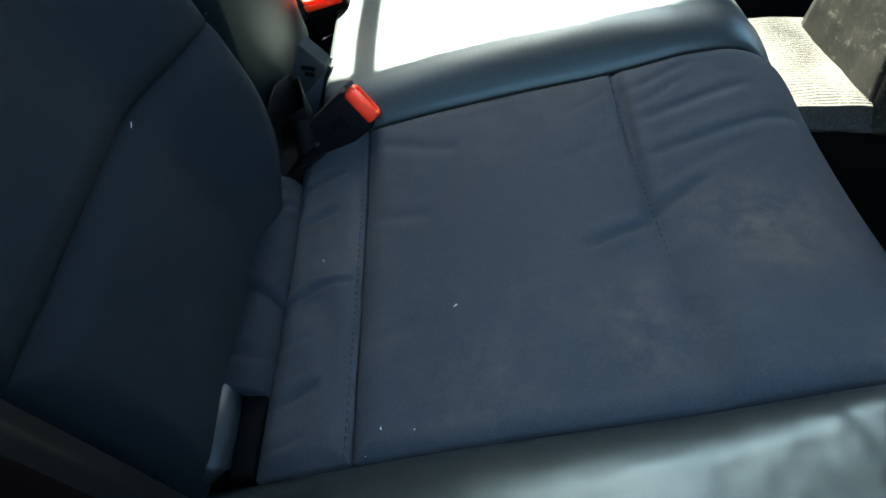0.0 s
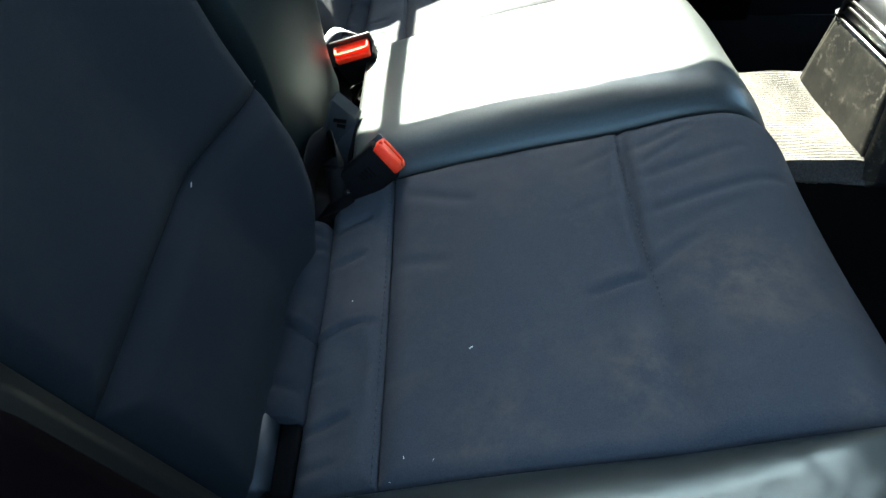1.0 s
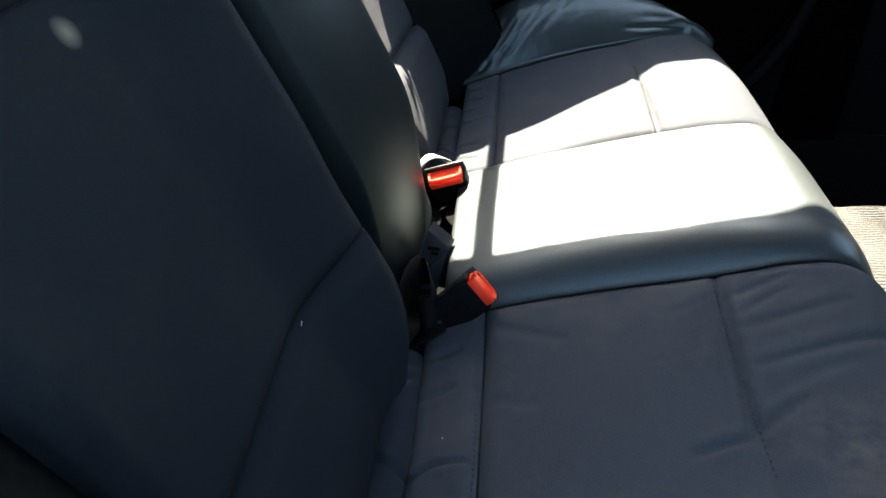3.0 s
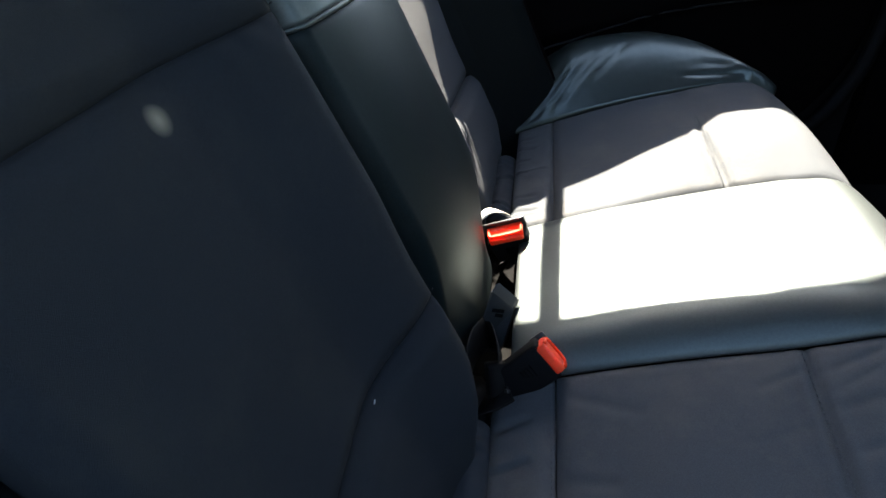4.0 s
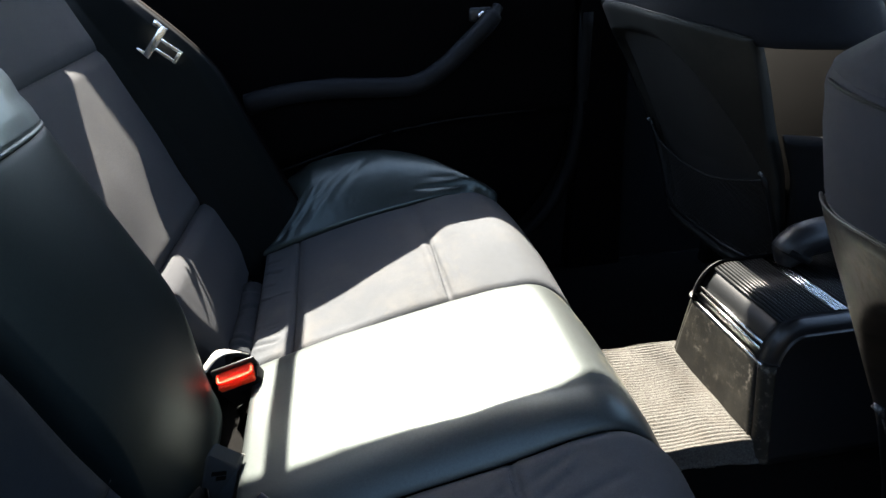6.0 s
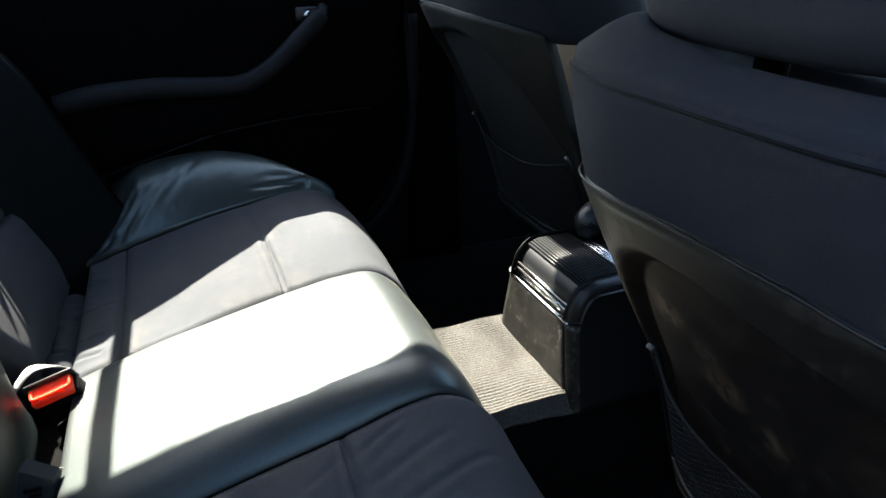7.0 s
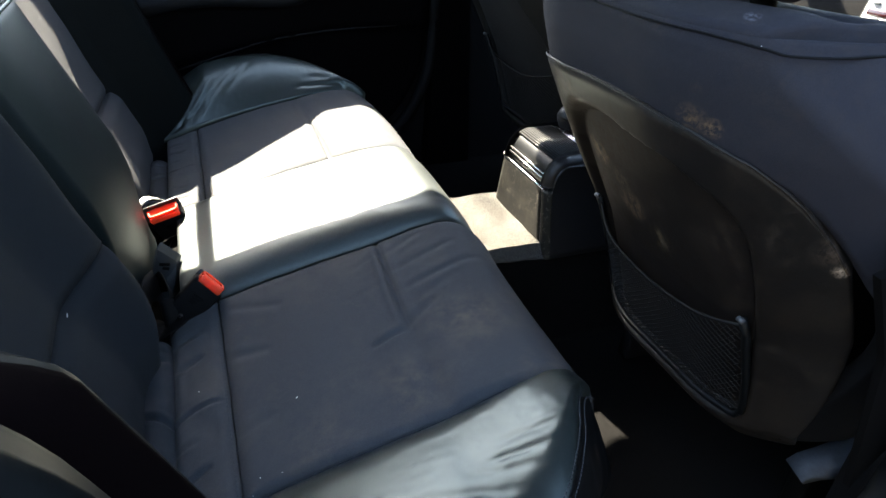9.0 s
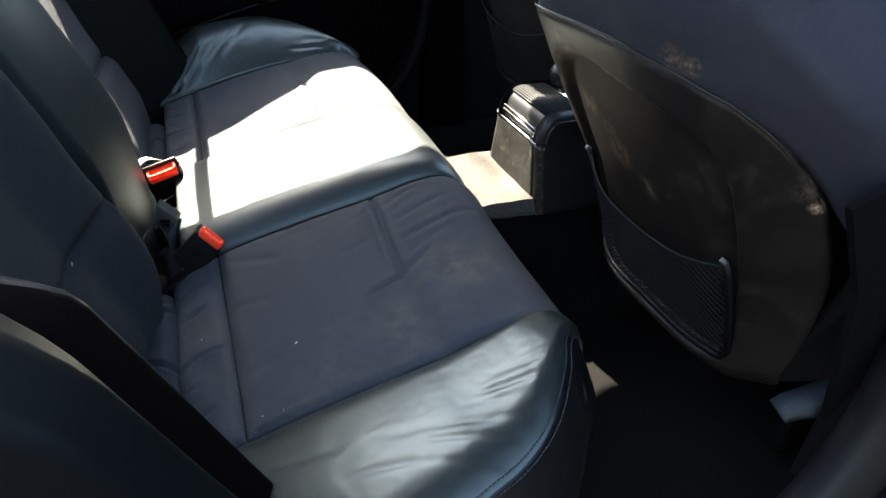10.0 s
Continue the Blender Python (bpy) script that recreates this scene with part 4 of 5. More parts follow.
def front_seat(cloth, back, border, dx, dy, dz, turned=False):
    s = thing("front_seat_unit", "dark cloth front seat, dirty hard back, net pocket", "car seat", (0.7, FS, 0.0), group="front seats")

    def cover(a, b):
        w = 2 * b - 1
        low = border_z(FS + w * (0.245 if w < 0 else 0.200)) - 0.008
        z = low + (0.69 - low) * a
        half = (0.250 if w < 0 else 0.206) - (0.082 if w < 0 else 0.022) * smooth(0.56, 0.70, z)
        return fseat(z, FS + w * half)

    def flank(sgn):
        def f(a, b):
            z = 0.19 + 0.50 * a
            half = (0.248 if sgn < 0 else 0.204) - (0.082 if sgn < 0 else 0.022) * smooth(0.56, 0.70, z) - (0.068 if sgn < 0 else 0.028) * smooth(0.42, 0.165, z)
            p = fseat(z, FS + sgn * half)
            return p + Vector((-0.004 + 0.16 * b, sgn * (0.028 if sgn < 0 else 0.026) * math.sin(b * 2.6), 0))
        return f

    def top(a, b):
        w = 2 * b - 1
        half = 0.168 + 0.045 * a if w < 0 else 0.186 + 0.012 * a
        p = fseat(0.69, FS + w * half)
        crest = along(((0.06, 0.004), (0.10, 0.011), (0.28, 0.012), (0.36, 0.023), (0.40, 0.029), (0.43, 0.022), (0.45, 0.010)), p.y)
        return p + Vector((0.17 * a + 0.02 * abs(w) ** 3 * a, 0, crest * math.sin(min(1.0, a / 0.28) * math.pi / 2) - 0.012 * smooth(0.5, 1.0, a) - 0.017 * smooth(0.26, 0.40, a) * (1 - smooth(0.72, 0.90, a)) * smooth(0.07, 0.12, p.y) * (1 - smooth(0.36, 0.40, p.y))))

    def wrap(a, b):
        # the cover of the back and, past its edges, of both flanks
        w = (2 * b - 1) / 0.74
        if abs(w) <= 1:
            return cover(a, 0.5 + 0.5 * w)
        sgn = 1 if w > 0 else -1
        edge = cover(a, 0.0 if sgn < 0 else 1.0)
        run = (abs(w) - 1) / (1 / 0.74 - 1)
        p = flank(sgn)((edge.z - 0.19) / 0.50, run)
        return edge + (p - flank(sgn)((edge.z - 0.19) / 0.50, 0.0))

    part("back_cover", pad_bm(wrap, 50, 130, 0.005, 0.012, 0.03, 1, folds(9, (1, 1), 0.003, 31)), cloth, s)
    part("top_cover", pad_bm(top, 40, 70, 0.005, 0.006, 0.04, 1, folds(9, (1, 1), 0.003, 32)), cloth, s)
    for sgn in (-1, 1):
        part("side_shield", pad_bm(lambda a, b, f=flank(sgn): f(0.5 * a, b), 30, 24, 0.002, 0.01, 0.02, sgn), DULL, s, "dull black side shield")

    def shell(a, b):
        w = 2 * b - 1
        z = 0.158 + 0.44 * a
        for _ in range(2):
            y = FS + w * panel_half(z, w)
            low = 0.158 + 0.022 * smooth(0.13, 0.19, abs(y - FS))
            z = low + (border_z(y) + 0.004 - low) * a
        y = FS + w * panel_half(z, w)
        roll = 0.016 * (1 - smooth(0.0, 0.030, z - low))  # rounded off at its foot
        return fseat(z, y) + Vector((recess(y, z) - 0.008 + roll, 0, 0))

    for name, inside, mat, lab in (("back_panel", False, border, "scuffed brownish-black panel border"), ("pocket_hollow", True, back, "dirty black hollow of the back panel")):
        bm = pad_bm(shell, 150, 150, 0.003, 0.008, 0.03, 1)
        drop = []
        for f in bm.faces:
            c = f.calc_center_median()
            if (recess(c.y, c.z) > 0.0215) != inside:
                drop.append(f)
        bmesh.ops.delete(bm, geom=drop, context="FACES")
        part(name, bm, mat, s, lab)
    seam = [fseat(0.687, FS + 0.155 - 0.285 * k / 40) + Vector((-0.0062, 0, 0)) for k in range(41)] + [Vector(p) for p in ((0.378, 0.083, 0.684), (0.393, 0.072, 0.681), (0.430, 0.059, 0.681), (0.48, 0.055, 0.682), (0.55, 0.051, 0.680))]
    part("seam", tube_bm(curve_pts(seam, 160), 0.0012, 6), DULL, s, "dark sewn seam")
    rim = [shell(1, k / 60) + Vector((-0.003, 0, 0.001)) for k in range(61)]
    part("panel_rim", tube_bm(rim, 0.0014, 8), border, s, "thin black rim")
    # net pocket
    net = bmesh.new()
    zb = 0.205
    half = 0.157

    def net_pt(w, h):
        z = zb + (net_top(w) - zb) * h
        p = fseat(z, FS + 0.014 + w * half)
        return p + Vector((-0.006 - 0.006 * math.sin(math.pi * min(1, h)) * (1 - w * w), 0, 0))

    n = 34
    for k in range(-n, n + 1):
        for sgn in (1, -1):
            pts = []
            for j in range(13):
                h = j / 12
                w = 2 * k / n + sgn * (h - 0.5) * 0.9
                if -1 <= w <= 1:
                    pts.append(net_pt(w, h))
            if len(pts) > 1:
                tube_bm(pts, 0.00065, 4, net, caps=False)
    part("net", net, NET, s, "black elastic mesh net", shade=False)
    part("net_cord", tube_bm([net_pt(-1 + k / 20, 1) for k in range(41)], 0.0022, 8), NET, s)
    bar = [net_pt(-1, 1.06), net_pt(-1.01, 0.9), net_pt(-1.01, 0.4), net_pt(-1.0, 0.05), net_pt(-0.95, -0.03)] + [net_pt(-0.9 + 1.8 * k / 10, -0.04) for k in range(11)] + [net_pt(0.95, -0.03), net_pt(1.0, 0.05), net_pt(1.01, 0.4), net_pt(1.01, 0.9), net_pt(1, 1.06)]
    part("net_frame", tube_bm(bar, 0.0055, 10), RIB, s, "glossy black pocket frame")
    for w in (-1, 1):
        part("net_pin", tube_bm([net_pt(w, 1.05) + Vector((-0.004, -0.004, 0.002)), net_pt(w, 1.05) + Vector((-0.005, 0.004, 0.003))], 0.0035, 8), GREY, s, "small grey net pin")
    # inner body and base
    part("core", box_bm(0.66, 0.82, FS - 0.20, FS + 0.20, 0.20, 0.62, 0.05, 3), BELT_BLACK, s)
    part("seat_base", box_bm(0.70, 1.12, FS - 0.15, FS + 0.22, 0.14, 0.30, 0.05, 3), BELT_BLACK, s)
    part("rail", box_bm(0.70, 1.10, FS - 0.19, FS - 0.16, 0.006, 0.10, 0.006), BELT_BLACK, s)
    part("rail_cover", slab_bm([(x, 0.045 + 0.2 * max(0.0, 0.70 - x), z) for x, z in ((0.652, 0.114), (0.664, 0.126), (0.69, 0.134), (0.73, 0.140), (0.77, 0.144), (0.83, 0.142), (0.83, 0.078), (0.78, 0.086), (0.72, 0.104), (0.68, 0.112), (0.658, 0.108))], (0, 0.03, 0.010)), COVER_GREY, s, "grey rail end cover")
    part("rail", box_bm(0.66, 1.10, FS + 0.17, FS + 0.20, 0.006, 0.10, 0.006), DULL, s)

    # headrest on two posts
    bm = box_bm(0.398, 0.512, FS - 0.173, FS + 0.122, 0.708, 0.925, 0.026, 6)
    bmesh.ops.subdivide_edges(bm, edges=[e for e in bm.edges if e.calc_length() > 0.05], cuts=9, use_grid_fill=True)
    for v in bm.verts:
        k = (v.co.y - FS + 0.024) / 0.149
        h = (v.co.z - 0.714) / 0.211
        v.co.x += 0.012 * k * k + 0.03 * h * h + 0.004 * noise.noise(v.co * 14)
        v.co.z += 0.004 * noise.noise(v.co * 11)
        deep = max(0.0, v.co.x - 0.41) / 0.10
        v.co.y = FS - 0.024 + (0.149 if k < 0 else 0.172) * k * (1 + 0.05 * h - 0.10 * h * h) + (-0.075 * k * deep if k < 0 else -0.03 * k * deep)
    part("headrest", bm, cloth, s, "dark cloth headrest")
    for sgn in (-1, 1):
        part("headrest_post", tube_bm([(0.450, FS - 0.024 + sgn * 0.07, 0.68), (0.450, FS - 0.024 + sgn * 0.07, 0.80)], 0.005, 10), PLASTIC, s)
        part("post_collar", tube_bm([(0.450, FS - 0.024 + sgn * 0.07, 0.692), (0.450, FS - 0.024 + sgn * 0.07, 0.712)], 0.011, 12), BELT_BLACK, s)
    if turned:
        for piece in s.children:
            piece.data.transform(Matrix.Translation((0, FS + 1.06 * FS, 0)) @ Matrix.Diagonal((1, -1.06, 1, 1)))
            piece.data.flip_normals()
            if not piece.name.startswith(("headrest", "post")):
                for v in piece.data.vertices:  # broader shoulder on the inner side
                    if v.co.y < FS:
                        v.co.y = FS + (v.co.y - FS) * (1.04 + 0.18 * smooth(0.40, 0.60, v.co.z))
    s.location = Vector((0.7 + dx, FS + dy, dz))
    return s


front_seat(FABRIC_FRONT, SHELL, SHELL_RIM, 0, 0, 0)
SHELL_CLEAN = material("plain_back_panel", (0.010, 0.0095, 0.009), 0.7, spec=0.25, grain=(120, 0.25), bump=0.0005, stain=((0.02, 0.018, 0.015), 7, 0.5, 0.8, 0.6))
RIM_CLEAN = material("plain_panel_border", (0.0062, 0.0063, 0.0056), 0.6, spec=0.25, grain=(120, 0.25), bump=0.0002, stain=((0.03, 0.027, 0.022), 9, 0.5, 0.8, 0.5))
front_seat(FABRIC_CLEAN_SHADED, SHELL_CLEAN, RIM_CLEAN, 0.174, 0.802, 0.056, True)


# ---- belts and buckles ----
def buckle(label, button_a, button_b, heel, thick=0.024, proud=0.0055, taper=0.05):
    """A belt buckle: its red button runs from button_a to button_b, its body back to heel."""
    a, b, c = Vector(button_a), Vector(button_b), Vector(heel)
    across = b - a
    w = across.length
    ax = across.normalized()
    front = (a + b) / 2
    back_ = (c - front)
    back_ = (back_ - ax * back_.dot(ax))
    ln_ = back_.length
    bx = back_.normalized()
    up = ax.cross(bx).normalized()
    m = Matrix((ax, bx, up)).transposed().to_4x4()
    m.translation = front
    s = thing("belt_buckle", label, "buckle", tuple(front + bx * ln_), group="belt buckles")

    def place(bm):
        bmesh.ops.transform(bm, matrix=m, verts=bm.verts)
        return bm

    body = box_bm(-w / 2 - 0.003, w / 2 + 0.003, 0.0025, ln_, -thick / 2, thick / 2, 0.004, 3)
    for v in body.verts:
        k = max(0.0, v.co.y / ln_ - 0.55) / 0.45
        v.co.x *= 1 - taper * k
        v.co.z *= 1 - 0.15 * k
    part("body", place(body), BUCKLE, s)
    part("button", place(box_bm(-w / 2 + 0.0015, w / 2 - 0.0015, -0.0048, 0.0065, -thick / 2 - 0.0012, thick / 2 - 0.001, 0.003, 3)), RED, s, "bright red release button")
    lip = [(-w / 2 + 0.003, -0.0045, 0.004 - thick / 2), (-w / 2 + 0.003, -0.0050, 0.001), (-w / 2 + 0.006, -0.0054, thick / 2 - 0.006), (0, -0.0056, thick / 2 - 0.005), (w / 2 - 0.006, -0.0054, thick / 2 - 0.006), (w / 2 - 0.003, -0.0050, 0.001), (w / 2 - 0.003, -0.0045, 0.004 - thick / 2)]
    lip = [(x, y, -z) for x, y, z in lip] if proud > 0.008 else lip
    part("button_lip", place(tube_bm(curve_pts(lip, 30), 0.0022, 8)), RED, s)
    part("shroud", place(box_bm(-w / 2 - 0.003, w / 2 + 0.003, -proud, 0.012, thick / 2 - 0.001, thick / 2 + 0.003, 0.0015)), PLASTIC, s)
    for k in range(4):
        part("print", place(box_bm(-0.008 + 0.0002 * k, 0.006 - 0.002 * k, 0.022 + 0.004 * k, 0.0235 + 0.004 * k, -thick / 2 - 0.0004, -thick / 2 + 0.0002)), BELT_BLACK, s)
    return s


def ribbon(name, ctrl, width, mat, parent=None, thick=0.0012, up=(0, 0, 1), n=40, label=""):
    """A belt of webbing along control points, lying across the direction up."""
    pts = curve_pts(ctrl, n)
    bm = bmesh.new()
    rows = []
    for i, p in enumerate(pts):
        d = (pts[min(i + 1, n)] - pts[max(i - 1, 0)]).normalized()
        sd = d.cross(Vector(up)).normalized()
        nn = sd.cross(d)
        rows.append([bm.verts.new(p + sd * width / 2 * k + nn * thick * j) for k, j in ((-1, -0.5), (-0.9, 0.5), (0, 0.7), (0.9, 0.5), (1, -0.5))])
    for r, q in zip(rows, rows[1:]):
        for k in range(5):
            bm.faces.new((r[k], r[(k + 1) % 5], q[(k + 1) % 5], q[k]))
    bm.faces.new(rows[0])
    bm.faces.new(rows[-1][::-1])
    return part(name, bm, mat, parent, label)


near_buckle = buckle("black belt buckle with red button leaning on the cushion", (-0.0575, 0.510, 0.289), (-0.0325, 0.500, 0.261), (-0.098, 0.492, 0.236))
ribbon("strap", [(-0.088, 0.482, 0.246), (-0.105, 0.476, 0.236), (-0.122, 0.480, 0.215), (-0.135, 0.485, 0.19)], 0.036, WEBBING, near_buckle, n=16)
part("rivet", tube_bm([(-0.090, 0.474, 0.250), (-0.088, 0.470, 0.254)], 0.0025, 8), PLASTIC, near_buckle)
far_buckle = buckle("black belt buckle with red button beside the middle backrest", (-0.130, 0.738, 0.268), (-0.081, 0.738, 0.282), (-0.104, 0.762, 0.222), proud=0.010)
ribbon("strap", [(-0.105, 0.768, 0.21), (-0.11, 0.772, 0.195), (-0.12, 0.775, 0.17)], 0.036, WEBBING, far_buckle, n=12)
mid_buckle = thing("buckle_back", "black plastic back of a tucked-in belt buckle", "buckle", (-0.115, 0.59, 0.20))
part("plate", slab_bm([(-0.113, 0.572, 0.300), (-0.110, 0.575, 0.300), (-0.090, 0.586, 0.270), (-0.089, 0.586, 0.264), (-0.104, 0.566, 0.216), (-0.136, 0.560, 0.222)], (0.006, 0.012, 0.004)), LATCH, mid_buckle, shade=False)
for k in range(2):
    part("print", slab_bm([Vector((-0.1105 + 0.003 * k, 0.5716, 0.279 - 0.007 * k)) + Vector(d) for d in ((0, 0, 0), (0.013 - 0.005 * k, 0.0055, -0.006), (0.012 - 0.005 * k, 0.005, -0.010), (-0.001, -0.0005, -0.004))], (-0.0006, -0.0012, 0)), BELT_BLACK, mid_buckle, shade=False)
part("hook", tube_bm(curve_pts([(-0.090, 0.592, 0.262), (-0.086, 0.597, 0.272), (-0.083, 0.601, 0.269)], 10), 0.0016, 8), GREYMETAL, mid_buckle, "grey metal hook")
loops = thing("seat_belt_webbing", "crumpled black belt webbing stuffed into the seat crease", "seat belt", (-0.12, 0.5, 0.19))
ribbon("webbing", [(-0.116, 0.552, 0.262), (-0.127, 0.520, 0.266), (-0.134, 0.490, 0.244), (-0.126, 0.466, 0.212), (-0.106, 0.460, 0.196)], 0.036, WEBBING, loops, up=(1, 0, 0.3))
ribbon("webbing", [(-0.122, 0.565, 0.245), (-0.108, 0.535, 0.270), (-0.099, 0.512, 0.266), (-0.101, 0.490, 0.236), (-0.108, 0.474, 0.205)], 0.030, WEBBING, loops, up=(1, 0, 0.1))
ribbon("webbing", [(-0.140, 0.53, 0.212), (-0.126, 0.500, 0.222), (-0.112, 0.474, 0.212), (-0.090, 0.468, 0.198)], 0.040, WEBBING, loops, up=(0.4, 0, 1))
ribbon("webbing", [(-0.128, 0.505, 0.214), (-0.110, 0.478, 0.212), (-0.092, 0.458, 0.214), (-0.076, 0.450, 0.222)], 0.050, WEBBING, loops, up=(0, 0, 1))
part("rolled_webbing", tube_bm(curve_pts([(-0.103, 0.503, 0.262), (-0.101, 0.488, 0.240), (-0.099, 0.474, 0.212), (-0.098, 0.470, 0.198)], 16), lambda t: 0.0125 - 0.003 * t, 14), WEBBING, loops)
part("stalk", tube_bm(curve_pts([(-0.098, 0.474, 0.212), (-0.092, 0.478, 0.224), (-0.088, 0.486, 0.232)], 10), 0.005, 10), GREYMETAL, loops, "dull metal stalk end")
# pale tail of the belt by the far buckle, in the sun
tail = thing("belt_tongue_tail", "pale grey folded belt end beside the far buckle", "seat belt", (-0.13, 0.79, 0.22))
ribbon("webbing", [(-0.155, 0.775, 0.262), (-0.135, 0.785, 0.280), (-0.118, 0.80, 0.272), (-0.108, 0.82, 0.252)], 0.016, SILVER, tail, n=16)

# cover of the seat latch in the crease
latch = thing("latch_cover", "grey-black plastic seat latch cover in the crease", "cover", (-0.13, 0.2, 0.19))
part("shell", tube_bm([(-0.135, 0.166, 0.209), (-0.1365, 0.168, 0.211), (-0.139, 0.226, 0.213), (-0.139, 0.227, 0.212)], lambda t: 0.0145 if 0.1 < t < 0.9 else 0.011, 16), LATCH, latch)
part("slot", box_bm(-0.124, -0.107, 0.164, 0.232, 0.180, 0.213, 0.003), BELT_BLACK, latch)

# far belt and its chrome tongue
belt = thing("seat_belt", "black seat belt hanging over the far backrest wing", "seat belt", (-0.3, 1.25, 0.7))
path = [(-0.335, 1.235, 0.80), (-0.285, 1.238, 0.70), (-0.248, 1.242, 0.632), (-0.205, 1.25, 0.55), (-0.16, 1.262, 0.46), (-0.11, 1.275, 0.36), (-0.08, 1.285, 0.28)]
ribbon("webbing", path, 0.046, WEBBING, belt, up=(0.9, -0.3, 0.3))
T0 = Vector((-0.228, 1.200, 0.628))
tong = thing("belt_tongue", "chrome belt tongue on the far seat belt", "belt tongue", tuple(T0))
ta, tb = Vector((0.74, 0.12, -0.66)).normalized(), Vector((0.66, 0.10, 0.74)).normalized()
tn = ta.cross(tb).normalized()
tb = tn.cross(ta)
tm = Matrix((ta, tb, tn)).transposed().to_4x4()
tm.translation = T0


def tput(bm):
    bmesh.ops.transform(bm, matrix=tm, verts=bm.verts)
    return bm


part("crossbar", tput(box_bm(-0.006, 0.006, -0.030, 0.030, -0.0015, 0.0015, 0.001)), METAL, tong)
part("arm", tput(box_bm(-0.018, -0.004, 0.022, 0.031, -0.0015, 0.0015, 0.001)), METAL, tong)
part("arm", tput(box_bm(-0.018, -0.004, -0.031, -0.022, -0.0015, 0.0015, 0.001)), METAL, tong)
for y0, y1, x0, x1 in ((-0.012, -0.006, 0.005, 0.042), (0.006, 0.012, 0.005, 0.042), (-0.012, 0.012, 0.036, 0.043)):
    part("blade", tput(box_bm(x0, x1, y0, y1, -0.0012, 0.0012, 0.0006)), METAL, tong)

# near belt guide beside the front seat
guide = thing("front_belt_guide", "black belt webbing beside the front seat", "seat belt", (0.52, -0.02, 0.45))
part("webbing", slab_bm([(0.462, -0.02, 0.527), (0.50, -0.025, 0.548), (0.57, -0.03, 0.55), (0.60, -0.03, 0.30), (0.57, -0.03, 0.24), (0.53, -0.02, 0.42)], (0, 0.008, 0)), BELT_BLACK, guide, shade=False)


# ---- stitching ----
for flip in (1, -1):
    my = (lambda y: y) if flip == 1 else (lambda y: 2 * MID - y)
    line = lambda u, y0, y1, h: [seat(u, my(y0 + (y1 - y0) * k / 60)) + Vector((0, 0, h)) for k in range(61)]
    stitches("stitching", line(-0.044, 0.165, 0.49, 0.004), bench)
    stitches("stitching", line(0.186, 0.28, 0.49, 0.005), bench)
    outl = [bolster(k / 80, 0.982, flip < 0) for k in range(14, 80)]
    outr = [bolster_side(k / 80 * 0.505 / 0.56, 0.010, flip < 0) for k in range(14, 80)]
    stitches("stitching", [p + Vector((0, 0, 0.006)) for p in outl], bench, 0.0032, 0.0014, 0.0007, mat=SEAM_THREAD)
    stitches("stitching", [p + Vector((0.003, -0.004 * flip, 0.003)) for p in outr], bench, 0.0032, 0.0014, 0.0007, mat=SEAM_THREAD)
near_back = bpy.data.objects["rear_back_cushion"]
stitches("stitching", [back(low_seam(0.155 + 0.315 * k / 60) + 0.004, 0.155 + 0.315 * k / 60, back_off(0.37, 0.155 + 0.315 * k / 60) + 0.003) for k in range(61)], near_back, radius=0.0005, mat=DARK_THREAD)
stitches("stitching", [back(0.630, 0.155 + 0.315 * k / 60, back_off(0.630, 0.155 + 0.315 * k / 60) + 0.003) for k in range(61)], near_back, radius=0.0005, mat=DARK_THREAD)

# ---- lint and marks ----
specks = bmesh.new()
rnd = random.Random(4)
spots = [(0.033, 0.267, 0.0011), (-0.045, 0.14, 0.0009), (-0.02, 0.18, 0.0008), (0.19, 0.135, 0.0006), (-0.075, 0.345, 0.0006)]
for _ in range(2):
    spots.append((rnd.uniform(-0.09, 0.3), rnd.uniform(0.14, 0.48), rnd.uniform(0.0003, 0.0006)))
for u, y, r in spots:
    p = seat(u, y) + Vector((0, 0, 0.0075))
    d = Vector((rnd.uniform(-1, 1), rnd.uniform(-1, 1), 0.2)).normalized() * r * 1.6
    tube_bm([p - d, p + Vector((0, 0, r * 0.5)), p + d * 0.8], r * 0.5, 5, specks)
for _ in range(2):
    z, y = rnd.uniform(0.25, 0.62), rnd.uniform(0.17, 0.45)
    p = back(z, y, back_off(z, y) + 0.0105)
    d = Vector((0.1, rnd.uniform(-1, 1), rnd.uniform(-1, 1))).normalized() * rnd.uniform(0.0008, 0.0022)
    tube_bm([p - d, p + d], 0.0004, 4, specks)
tube_bm([(0.3795, 0.0875, 0.6835), (0.3795, 0.0890, 0.6845)], 0.0008, 5, specks)
lint = part("lint", specks, LINT)
tagged(lint, "pale lint specks scattered over the rear seat", "lint", kind="stuff")

# ---- dashboard seen past the front seat ----
dash = thing("dashboard", "black dashboard with silver radio and air vents", "dashboard", (1.5, 0.65, 0.3))
DX, DZ = 1.40, 0.56
tilt = Matrix.Translation((DX, 0.664, DZ)) @ Matrix.Rotation(radians(14), 4, "Y")


def on_dash(bm):
    bmesh.ops.transform(bm, matrix=tilt, verts=bm.verts)
    return bm


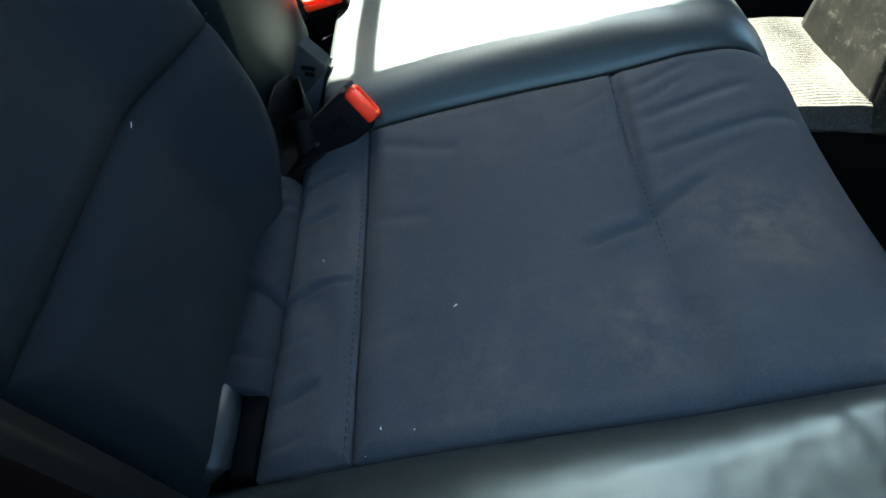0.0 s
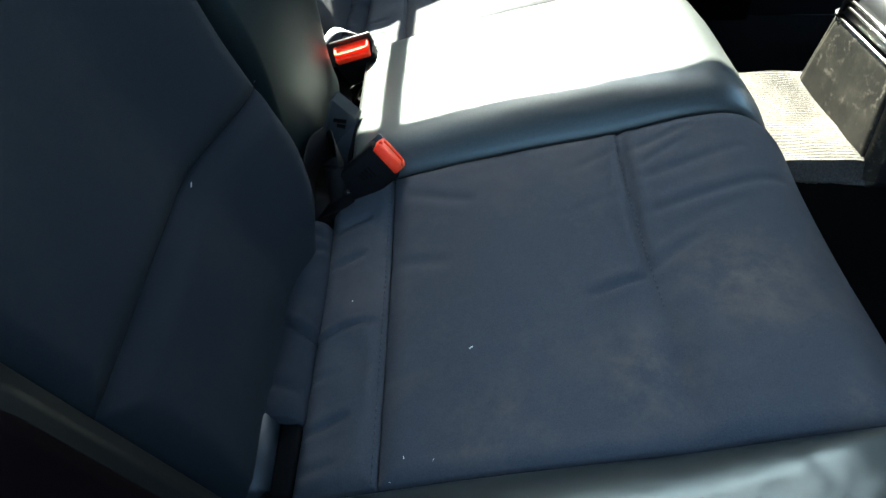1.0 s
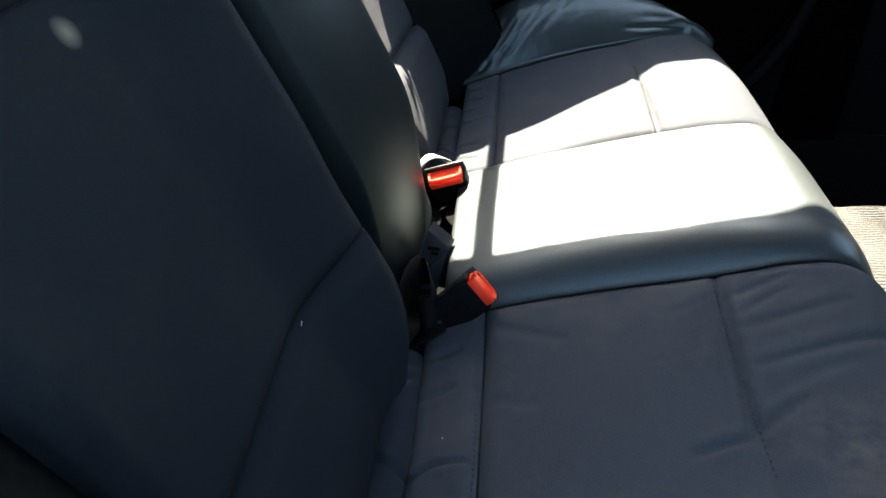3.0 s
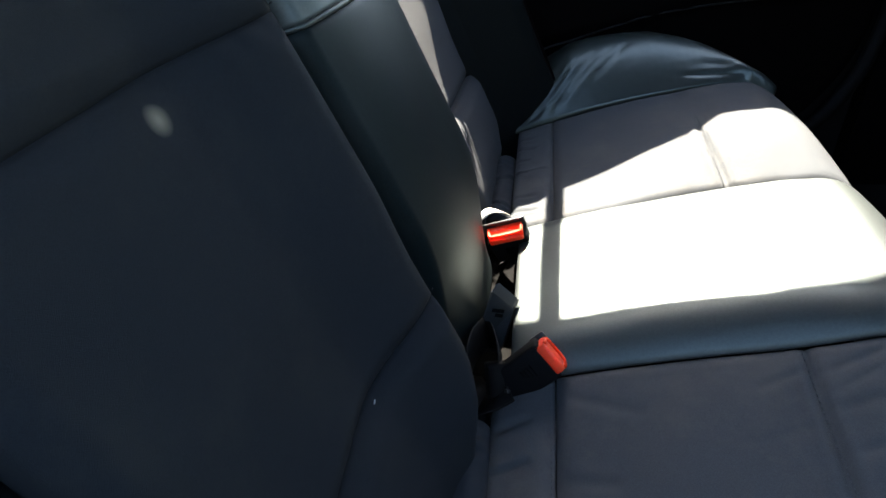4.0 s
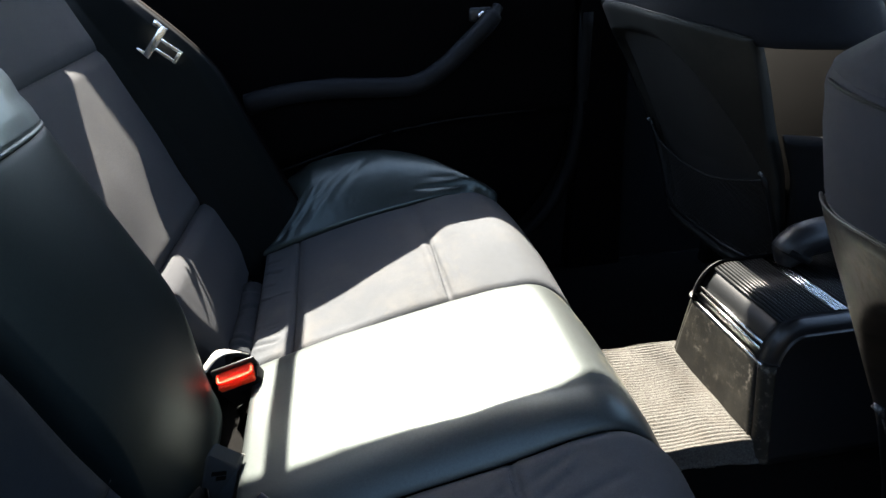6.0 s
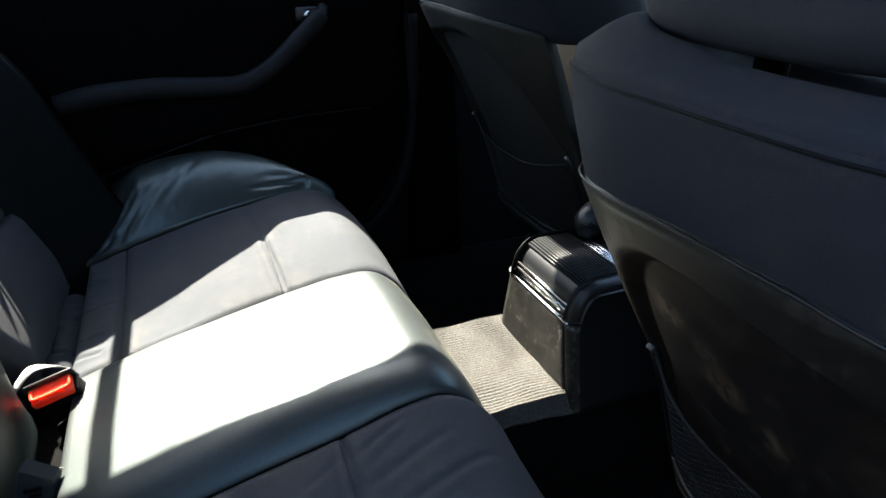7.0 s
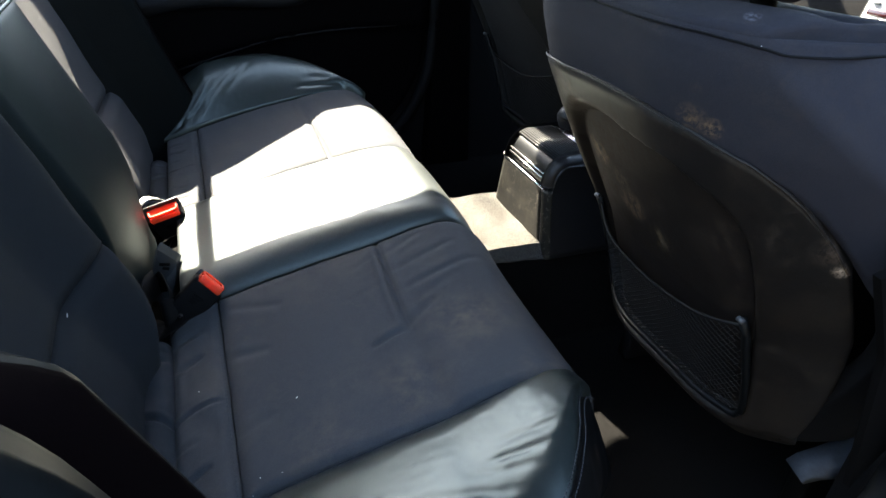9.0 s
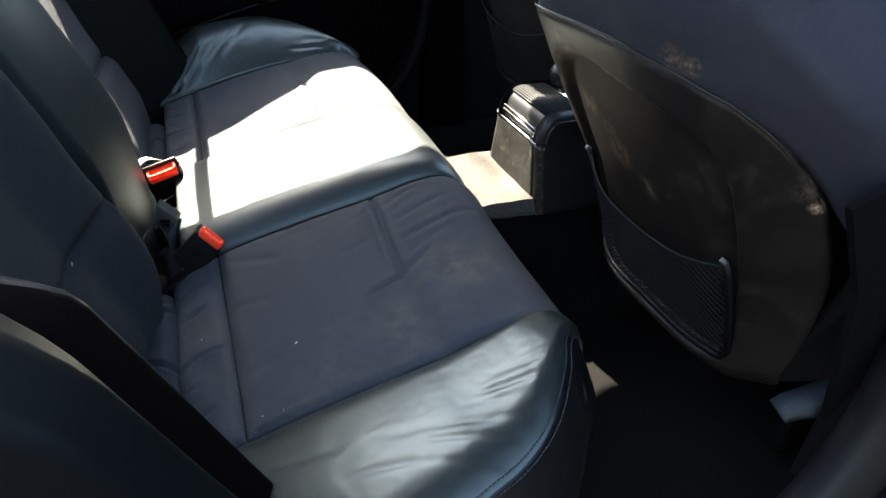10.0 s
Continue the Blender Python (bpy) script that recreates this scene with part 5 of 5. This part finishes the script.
part("body", box_bm(1.50, 1.70, -0.02, 1.38, 0.30, 0.66, 0.05, 4), DULL, dash)
part("centre_panel", on_dash(box_bm(0.004, 0.16, -0.11, 0.11, -0.30, 0.145, 0.01)), DULL, dash)
radio = part("radio", on_dash(box_bm(-0.004, 0.02, -0.088, 0.098, -0.026, 0.042, 0.004)), SILVER, dash, "silver-faced car radio")
part("display", on_dash(box_bm(-0.006, 0.0, -0.028, 0.088, -0.005, 0.007, 0.001)), DISPLAY, radio, "dark red display strip")
part("slot", on_dash(box_bm(-0.0058, 0.0, -0.024, 0.056, 0.021, 0.0265, 0.001)), DULL, radio)
for y, z in ((0.075, 0.020), (-0.052, 0.016)):
    part("side_button", on_dash(box_bm(-0.008, 0.0, y - 0.009, y + 0.009, z - 0.003, z + 0.003, 0.001)), GREY, radio)
part("key_slot", on_dash(box_bm(-0.0055, 0.0, -0.070, 0.092, -0.0255, -0.0075, 0.001)), DULL, radio)
for k in range(4):
    y = 0.072 - 0.0395 * k
    part("key", on_dash(box_bm(-0.011, 0.0, y - 0.017, y + 0.017, -0.023, -0.009, 0.003)), SILVER, radio, "pale grey key")
part("knob", on_dash(tube_bm([(-0.012, -0.076, -0.016), (0.0, -0.076, -0.016)], 0.009, 14)), SILVER, radio)
climate = part("climate_panel", on_dash(box_bm(-0.003, 0.02, -0.095, 0.125, -0.085, -0.029, 0.003)), SILVER, dash, "silver climate control panel")
part("display", on_dash(box_bm(-0.005, 0.0, -0.018, 0.067, -0.052, -0.038, 0.001)), DISPLAY, climate)
part("grille", on_dash(box_bm(-0.0045, 0.0, 0.076, 0.100, -0.050, -0.036, 0.001)), GREY, climate)
part("grille", on_dash(box_bm(-0.0045, 0.0, -0.055, -0.028, -0.044, -0.038, 0.001)), GREY, climate)
part("knob", on_dash(tube_bm([(-0.010, 0.122, -0.036), (0.0, 0.122, -0.036)], 0.008, 14)), SILVER, climate)
for k in range(5):
    y = 0.07 - 0.035 * k
    part("key", on_dash(box_bm(-0.008, 0.0, y - 0.013, y + 0.013, -0.078, -0.062, 0.002)), SILVER, climate)
vent = part("air_vent", on_dash(box_bm(0.002, 0.02, -0.098, 0.098, 0.068, 0.135, 0.004)), DULL, dash, "centre air vents")
for side_y in (-0.05, 0.05):
    for k in range(5):
        part("fin", on_dash(box_bm(-0.006, 0.004, side_y - 0.040, side_y + 0.040, 0.074 + 0.0125 * k, 0.0775 + 0.0125 * k, 0.001)), SILVER, vent)
part("slider", on_dash(box_bm(-0.009, 0.004, -0.006, 0.006, 0.070, 0.134, 0.002)), SILVER, vent)

wheel = thing("steering_wheel", "black leather steering wheel in front of the driver", "steering wheel", (1.25, 0.30, 0.62))
wm = Matrix.Translation((1.24, 0.30, 0.62)) @ Matrix.Rotation(radians(-24), 4, "Y")
ring = [wm @ Vector((0, 0.185 * math.cos(a), 0.185 * math.sin(a))) for a in (2 * math.pi * k / 48 for k in range(49))]
part("rim", tube_bm(ring, 0.014, 12, up=Vector((0.9, 0, 0.3)), caps=False), PLASTIC, wheel)
part("hub", tube_bm([wm @ Vector((-0.005, 0, 0)), wm @ Vector((0.05, 0, 0)), wm @ Vector((0.30, 0, -0.02))], lambda t: 0.07 if t < 0.6 else 0.05, 20), PLASTIC, wheel)
for a in (0.0, math.pi, -math.pi / 2):
    part("spoke", tube_bm([wm @ Vector((0.01, 0.05 * math.cos(a), 0.05 * math.sin(a))), wm @ Vector((0.0, 0.18 * math.cos(a), 0.18 * math.sin(a)))], 0.013, 8), PLASTIC, wheel)
